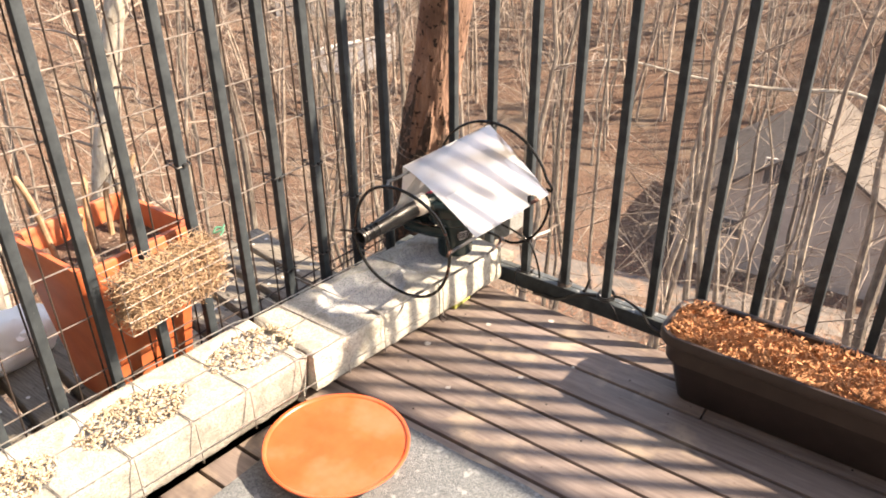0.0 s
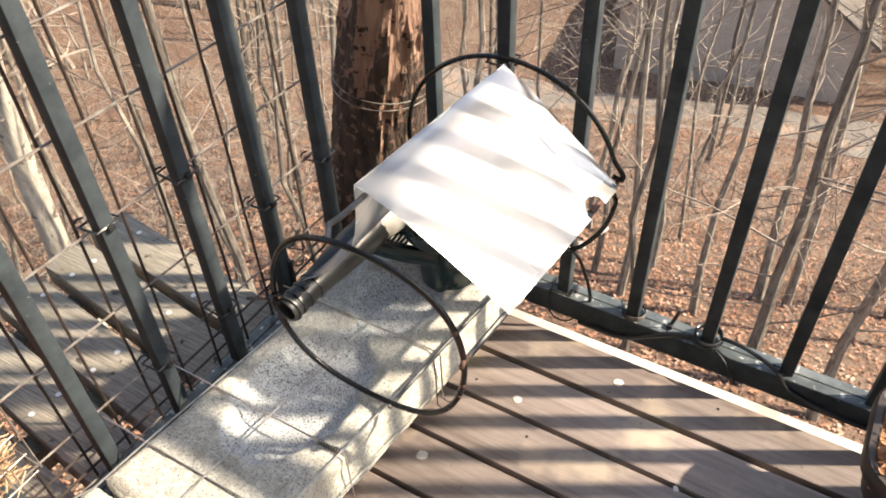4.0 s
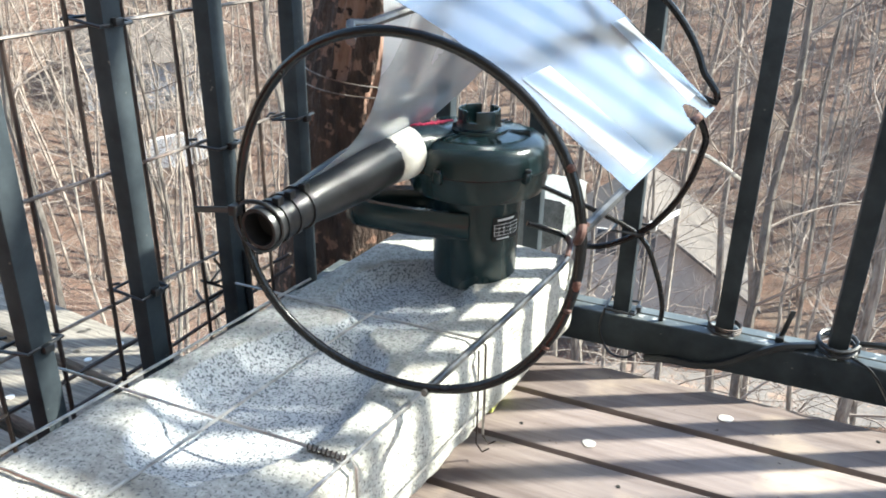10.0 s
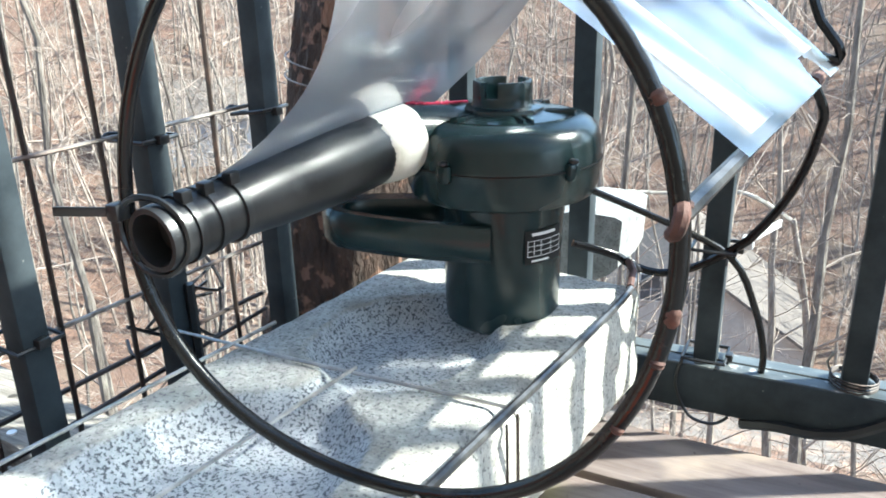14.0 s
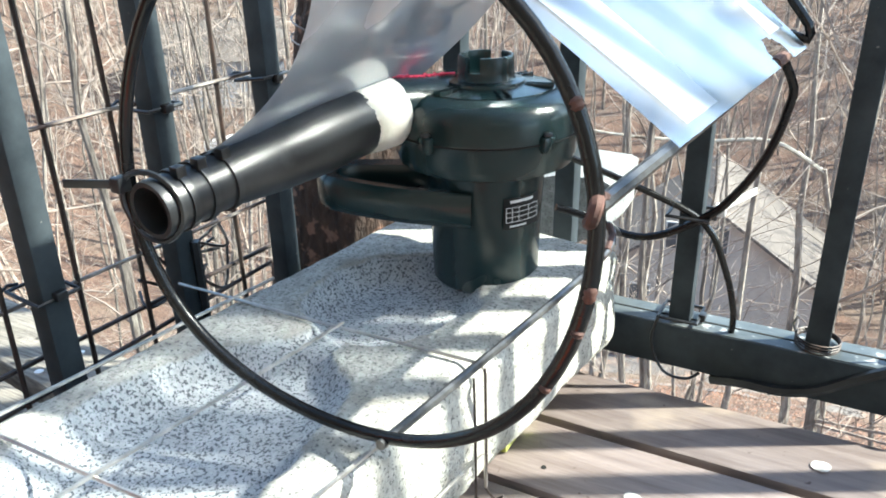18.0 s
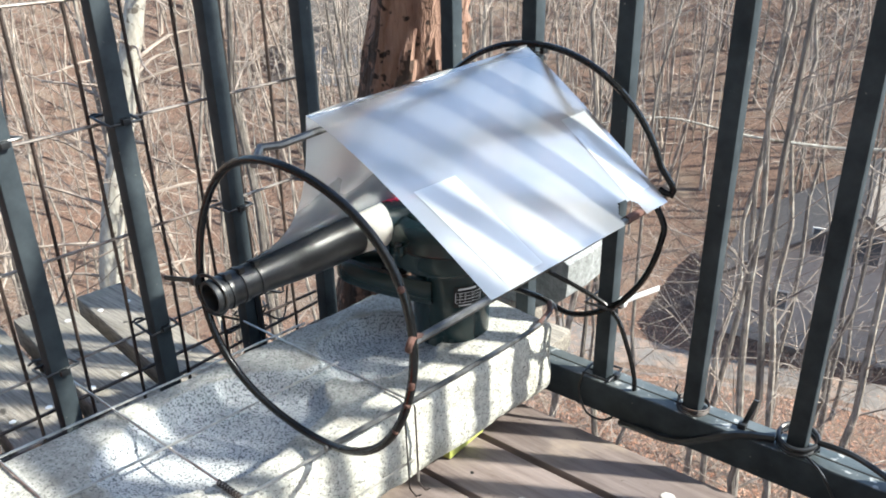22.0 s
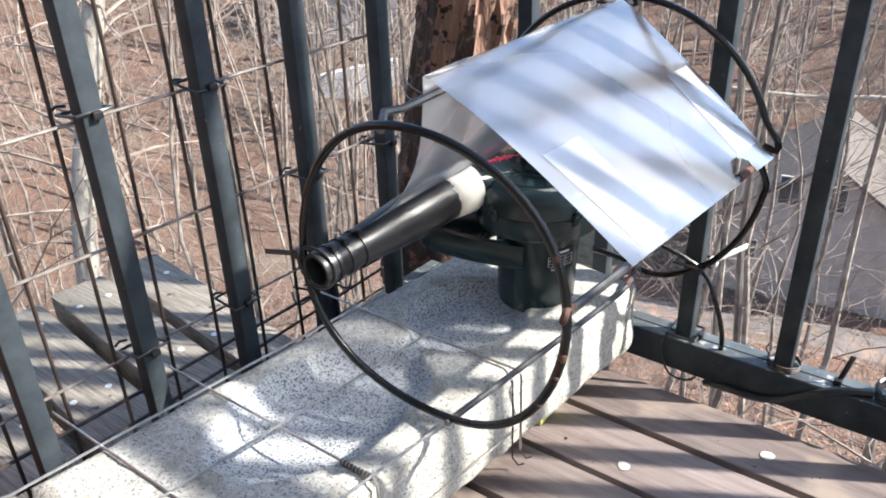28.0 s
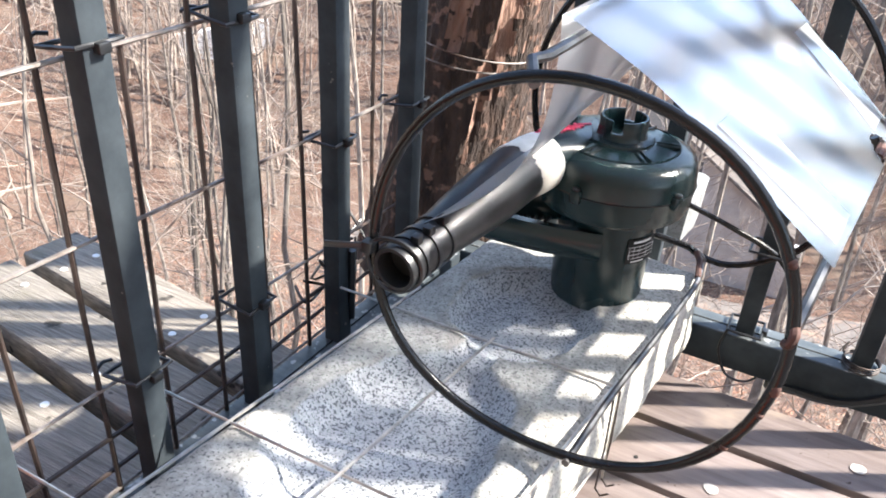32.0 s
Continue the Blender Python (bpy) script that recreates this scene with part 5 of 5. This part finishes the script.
house("grey_house", (-6.1, 35.6, -19.4), math.atan2(0.24, 0.97) * 0.6, 11.0, 8, 3.1, 3.9, "siding", "pale grey sided gabled house beyond the lane",
      [(-1.45, 4.85, 0.95, 1.25), (0.3, 4.85, 0.95, 1.25), (-2.95, 1.9, 0.9, 0.85)], True)
house("blue_grey_house", tuple(polar(134.2, 57, -13.8)), radians(44.2), 8.5, 6, 4.6, 2.4, "blue_siding", "blue-grey sided house among the trees", [(-2.9, 2.6, 0.9, 1.1), (-0.6, 2.6, 0.9, 1.1), (1.4, 0.2, 1.6, 2.0), (2.9, 2.7, 0.8, 1.0)])
# sunlit white retaining wall below that house
bm = bmesh.new()
ends = [(polar(136.2, 51.5, 0), -15.9, -13.5), (polar(133.2, 51.2, 0), -15.2, -13.0), (polar(130.0, 51, 0), -14.2, -12.5)]
rows = [[bm.verts.new((p.x * q + (q - 1), p.y * q, z)) for q, z in ((1, z0), (1, z1), (1.012, z1), (1.012, z0))] for p, z0, z1 in ends]
for r0, r1 in zip(rows, rows[1:]):
    for i in range(4):
        bm.faces.new((r0[i], r0[(i + 1) % 4], r1[(i + 1) % 4], r1[i]))
bm.faces.new(rows[0])
bm.faces.new(list(reversed(rows[-1])))
tagged(part("retaining_wall", bm, "white_paint", smooth=False), "white sunlit retaining wall below the house", "wall")

# ---- deck boards, last ----
rnd = random.Random(3)
y = DECK_Y + 0.075
i = 0
while y > -1.45:
    w = PITCH - 0.0068
    cuts = [-1.378, -0.565 if i == 1 else 0.62 + 0.3 * math.sin(i * 2.3), 1.75]
    if i == 0:
        w = 0.071
    for a, b in zip(cuts, cuts[1:]):
        dz = rnd.uniform(-0.0012, 0.0)
        bd = part("deck_board", box_bm(a + 0.0015, b - 0.0015, y - w, y, -0.032, dz, 0.0018), "deck", floor)
        x = a + 0.16 + 0.1 * (i % 3)
        while x < b - 0.05 and y > 0.9:
            lathe("screw", [(0.0, 0.0006), (0.0019, 0.0006), (0.0021, -0.002)], Matrix.Translation((x, y - 0.02 - 0.03 * (i % 2), dz)), "hole", bd, n=10)
            x += 0.4
    y -= PITCH
    i += 1

# ---- ties, cables and small wires ----
def ring_tie(x, y, z, w, mat="black", tail=None, tilt=0.0, r=0.0014):
    t = thing("cable_tie", (x, y, z), "black nylon cable tie round a railing baluster", "cable tie", "cable ties")
    pts = [(x + w * sx, y + w * sy, z + tilt * sx) for sx, sy in ((1, 0.6), (1, 1), (0.6, 1), (-0.6, 1), (-1, 1), (-1, 0.6), (-1, -0.6), (-1, -1), (-0.6, -1), (0.6, -1), (1, -1), (1, -0.6))]
    tube("strap", pts, r, mat, t, n=6, closed=True)
    part("tie_head", box_bm(x + w - 0.001, x + w + 0.0045, y - 0.004, y + 0.004, z - 0.003, z + 0.003, 0.0008), mat, t)
    if tail:
        tube("tie_tail", tail, 0.0013, mat, t, n=6)


LY = lambda k: LEFT_PLACES[k]
RX = lambda k: -1.2738 + 0.1033 * k
for k, z in ((15, 0.144), (15, 0.356), (14, 0.36), (16, 0.24), (17, 0.24), (14, 0.145), (12, 0.46)):
    y = LY(k)
    dx = SKEW * (y - 1.2)
    ring_tie(-1.4025 + dx, y, z, 0.0148, tail=[(-1.421 + dx, y - 0.004, z + 0.002), (-1.423 + dx, y - 0.010, z + 0.003), (-1.422 + dx, y - 0.016, z + 0.001)], tilt=0.002 * ((k * 7) % 3 - 1))
# bundle of loose ties low by the corner
rnd = random.Random(12)
bundle = thing("tie_bundle", (-1.40, 1.32, 0.08), "tangle of black cable ties and wire by the mesh", "cable ties")
for k in range(9):
    a = Vector((-1.405 + rnd.uniform(-0.012, 0.012), 1.30 + rnd.uniform(-0.02, 0.04), 0.09 + rnd.uniform(-0.02, 0.03)))
    tube("tie_strap", smooth_path([a, a + Vector((rnd.uniform(-0.02, 0.02), rnd.uniform(-0.04, 0.04), rnd.uniform(-0.02, 0.03))), a + Vector((rnd.uniform(-0.02, 0.01), rnd.uniform(-0.06, 0.06), rnd.uniform(-0.03, 0.05)))], 4), 0.0014, "black", bundle, n=5)
tube("tie_post", [(-1.385, 1.292, 0.066), (-1.383, 1.29, 0.10), (-1.381, 1.288, 0.14)], 0.0035, "black", bundle, n=6)
# strap that fixes the hose to the front hoop, with its tail
hose_tie = thing("cable_tie", (-1.279, 1.157, 0.238), "black cable tie fixing the hose to the wire hoop", "cable tie", "cable ties")
part("tie_head", box_bm(-1.2835, -1.2765, 1.152, 1.16, 0.2365, 0.2445, 0.001), "black", hose_tie)
part("tie_tail", box_bm(-0.0, 0.026, -0.0022, 0.0022, -0.0008, 0.0008, 0.0004, along((-1.281, 1.155, 0.2405), (-1.302, 1.142, 0.242)) @ Matrix.Rotation(radians(-90), 4, "Y")), "black", hose_tie)
tube("strap", smooth_path([(-1.28, 1.157, 0.24), (-1.272, 1.158, 0.247), (-1.258, 1.16, 0.2465), (-1.247, 1.161, 0.238), (-1.246, 1.161, 0.224), (-1.258, 1.16, 0.2125), (-1.272, 1.158, 0.214), (-1.281, 1.157, 0.228)], 3, True), 0.0016, "black", hose_tie, n=6, closed=True)
# pale tie on the lower loop
pale = thing("cable_tie", (-1.045, 1.492, 0.148), "pale nylon cable tie on the wire loop", "cable tie", "cable ties")
part("tie_head", box_bm(-1.049, -1.041, 1.486, 1.494, 0.145, 0.154, 0.001), "nylon", pale)
part("tie_tail", box_bm(0.0, 0.048, -0.003, 0.003, -0.0007, 0.0007, 0.0004, along((-1.045, 1.492, 0.15), (-1.021, 1.55, 0.153)) @ Matrix.Rotation(radians(-90), 4, "Y")), "nylon", pale)
ring_tie(RX(2), 1.496, 0.142, 0.0155)
ring_tie(RX(1), 1.496, 0.392, 0.0155)
# first baluster: strap round the foot with a loop that hangs below the rail
ring_tie(RX(2), 1.502, 0.0515, 0.0155, tail=smooth_path([(RX(2) - 0.015, 1.488, 0.051), (RX(2) - 0.018, 1.483, 0.03), (RX(2) - 0.006, 1.481, 0.006), (RX(2) + 0.012, 1.484, 0.001), (RX(2) + 0.022, 1.49, 0.006)], 4))
# silver wire twisted round the next foot
coil = thing("wire_coil", (RX(3), 1.504, 0.05), "thin silver wire twisted round a baluster foot", "wire")
tube("coil_wire", [(RX(3) + 0.0162 * math.cos(w), 1.504 + 0.0162 * math.sin(w), 0.0472 + 0.0005 * w / 2 + 0.0016 * math.sin(w * 0.9)) for w in [0.45 * i for i in range(64)]], 0.0007, "dark_wire", coil, n=5)
tube("coil_end", [(RX(3) - 0.0165, 1.504, 0.055), (RX(3) - 0.019, 1.5, 0.063), (RX(3) - 0.016, 1.497, 0.072)], 0.0009, "wire", coil, n=5)
# black cable looped round the third foot and along the rail
cable = thing("black_cable", (RX(4), 1.504, 0.05), "black cable looped round the railing", "cable")
tube("cable_loop", [(RX(4) + 0.018 * math.cos(w), 1.504 + 0.018 * math.sin(w), 0.05 + 0.004 * math.sin(w) + 0.0009 * w) for w in [0.35 * i for i in range(36)]], 0.0023, "black", cable, n=7)
tube("cable_run", smooth_path([(RX(4) + 0.018, 1.504, 0.06), (RX(4) + 0.05, 1.495, 0.066), (RX(4) + 0.09, 1.488, 0.055), (RX(4) + 0.12, 1.483, 0.03), (RX(4) + 0.2, 1.481, 0.02), (RX(4) + 0.3, 1.484, 0.03)], 5), 0.003, "black", cable, n=7)
tube("cable_run", smooth_path([(RX(4) - 0.02, 1.498, 0.051), (RX(4) - 0.05, 1.486, 0.0485), (RX(4) - 0.075, 1.484, 0.034), (RX(4) - 0.1, 1.483, 0.018), (RX(4) - 0.125, 1.483, 0.011), (RX(4) - 0.15, 1.484, 0.01), (RX(4) - 0.175, 1.49, 0.003)], 5), 0.0042, "black", cable, n=7)
tube("cable_tail", smooth_path([(RX(4) + 0.012, 1.488, 0.052), (RX(4) + 0.03, 1.478, 0.046), (RX(4) + 0.05, 1.472, 0.02)], 4), 0.0015, "black", cable, n=5)
up_tie = thing("cable_tie", (-0.912, 1.5, 0.047), "black cable tie standing up from the rail", "cable tie", "cable ties")
part("strap", box_bm(-0.913, -0.911, 1.484, 1.521, 0.0462, 0.0478, 0.0004), "black", up_tie)
part("tie_tail", box_bm(0.0, 0.034, -0.0026, 0.0026, -0.001, 0.001, 0.0004, along((-0.912, 1.502, 0.047), (-0.904, 1.507, 0.082)) @ Matrix.Rotation(radians(-90), 4, "Y")), "black", up_tie)
part("tie_head", box_bm(-0.916, -0.908, 1.497, 1.505, 0.047, 0.053, 0.001), "black", up_tie)
# wires at the stone edge
spring = thing("wire_coil", (-1.16, 1.09, 0.118), "tight wire coil fixing the mesh edge", "wire")
for yy in (1.09, 0.912):
    c = on_stone(-0.004, yy)
    tube("coil_wire", [c + Vector((-0.03 + 0.0006 * i, 0.0024 * math.cos(1.1 * i), 0.0024 * math.sin(1.1 * i))) for i in range(52)], 0.0006, "dark_wire", spring, n=4)
for yy in (1.25, 1.262):
    c = on_stone(-0.0095, yy)
    tube("hook_wire", [c + Vector((0, 0, -0.002)), c + Vector((0.001, 0, -0.05)), c + Vector((0.0, 0.002, -0.092)), c + Vector((0.004, 0.006, -0.102)), c + Vector((0.01, 0.006, -0.097))], 0.0008, "dark_wire", spring, n=5)
# granite offcut behind the railing, on a wood block
tagged(part("wood_shim", box_bm(-1.29, -1.235, 1.565, 1.65, -0.05, 0.055, 0.004), "grey_wood"), "weathered wood block under the granite offcut", "wood block", "stone supports")
bm = bmesh.new()
prof = ((-1.262, 0.063), (-1.215, 0.062), (-1.185, 0.064), (-1.150, 0.084), (-1.143, 0.092), (-1.141, 0.135), (-1.148, 0.138), (-1.185, 0.139), (-1.21, 0.132), (-1.235, 0.134), (-1.262, 0.13))
rows = [[bm.verts.new((x - 0.013 + 0.006 * d, y, z - 0.007 + 0.003 * d)) for x, z in prof] for d, y in ((0, 1.57), (1, 1.61), (0.5, 1.655))]
for r0, r1 in zip(rows, rows[1:]):
    for i in range(len(prof)):
        j = (i + 1) % len(prof)
        bm.faces.new((r0[i], r0[j], r1[j], r1[i]))
bm.faces.new(rows[0])
bm.faces.new(list(reversed(rows[-1])))
tagged(part("granite_offcut", bm, "offcut", smooth=False), "pale grey granite offcut lying behind the railing", "stone block")
# green twist of wire on the basket corner
tagged(tube("wire_twist", smooth_path([(-1.337, 0.874, 0.338), (-1.34, 0.886, 0.345), (-1.348, 0.878, 0.35), (-1.346, 0.868, 0.343), (-1.336, 0.88, 0.349), (-1.342, 0.89, 0.352)], 5), 0.0018, "green", None, n=6), "green plastic-coated wire twisted on the basket", "wire")
# knots and bird droppings on the deck boards
for x, y, r in ((-1.054, 1.326, 0.0062), (-0.947, 1.416, 0.006), (-1.121, 1.191, 0.007), (-1.0, 1.10, 0.005), (-0.83, 1.30, 0.004), (-0.9, 1.21, 0.005)):
    v = [(x, y, 0.0014)]
    n = 14
    for j in range(n):
        w = 2 * math.pi * j / n
        q = r * (1 + 0.35 * noise.noise((x * 50 + math.cos(w), y * 50 + math.sin(w), 1)))
        v.append((x + q * math.cos(w), y + q * math.sin(w), 0.0003))
    tagged(pieces("bird_dropping", v, [(0, 1 + j, 1 + (j + 1) % n) for j in range(n)], "dropping"), "dried whitish bird dropping on the deck", "dropping", "droppings")
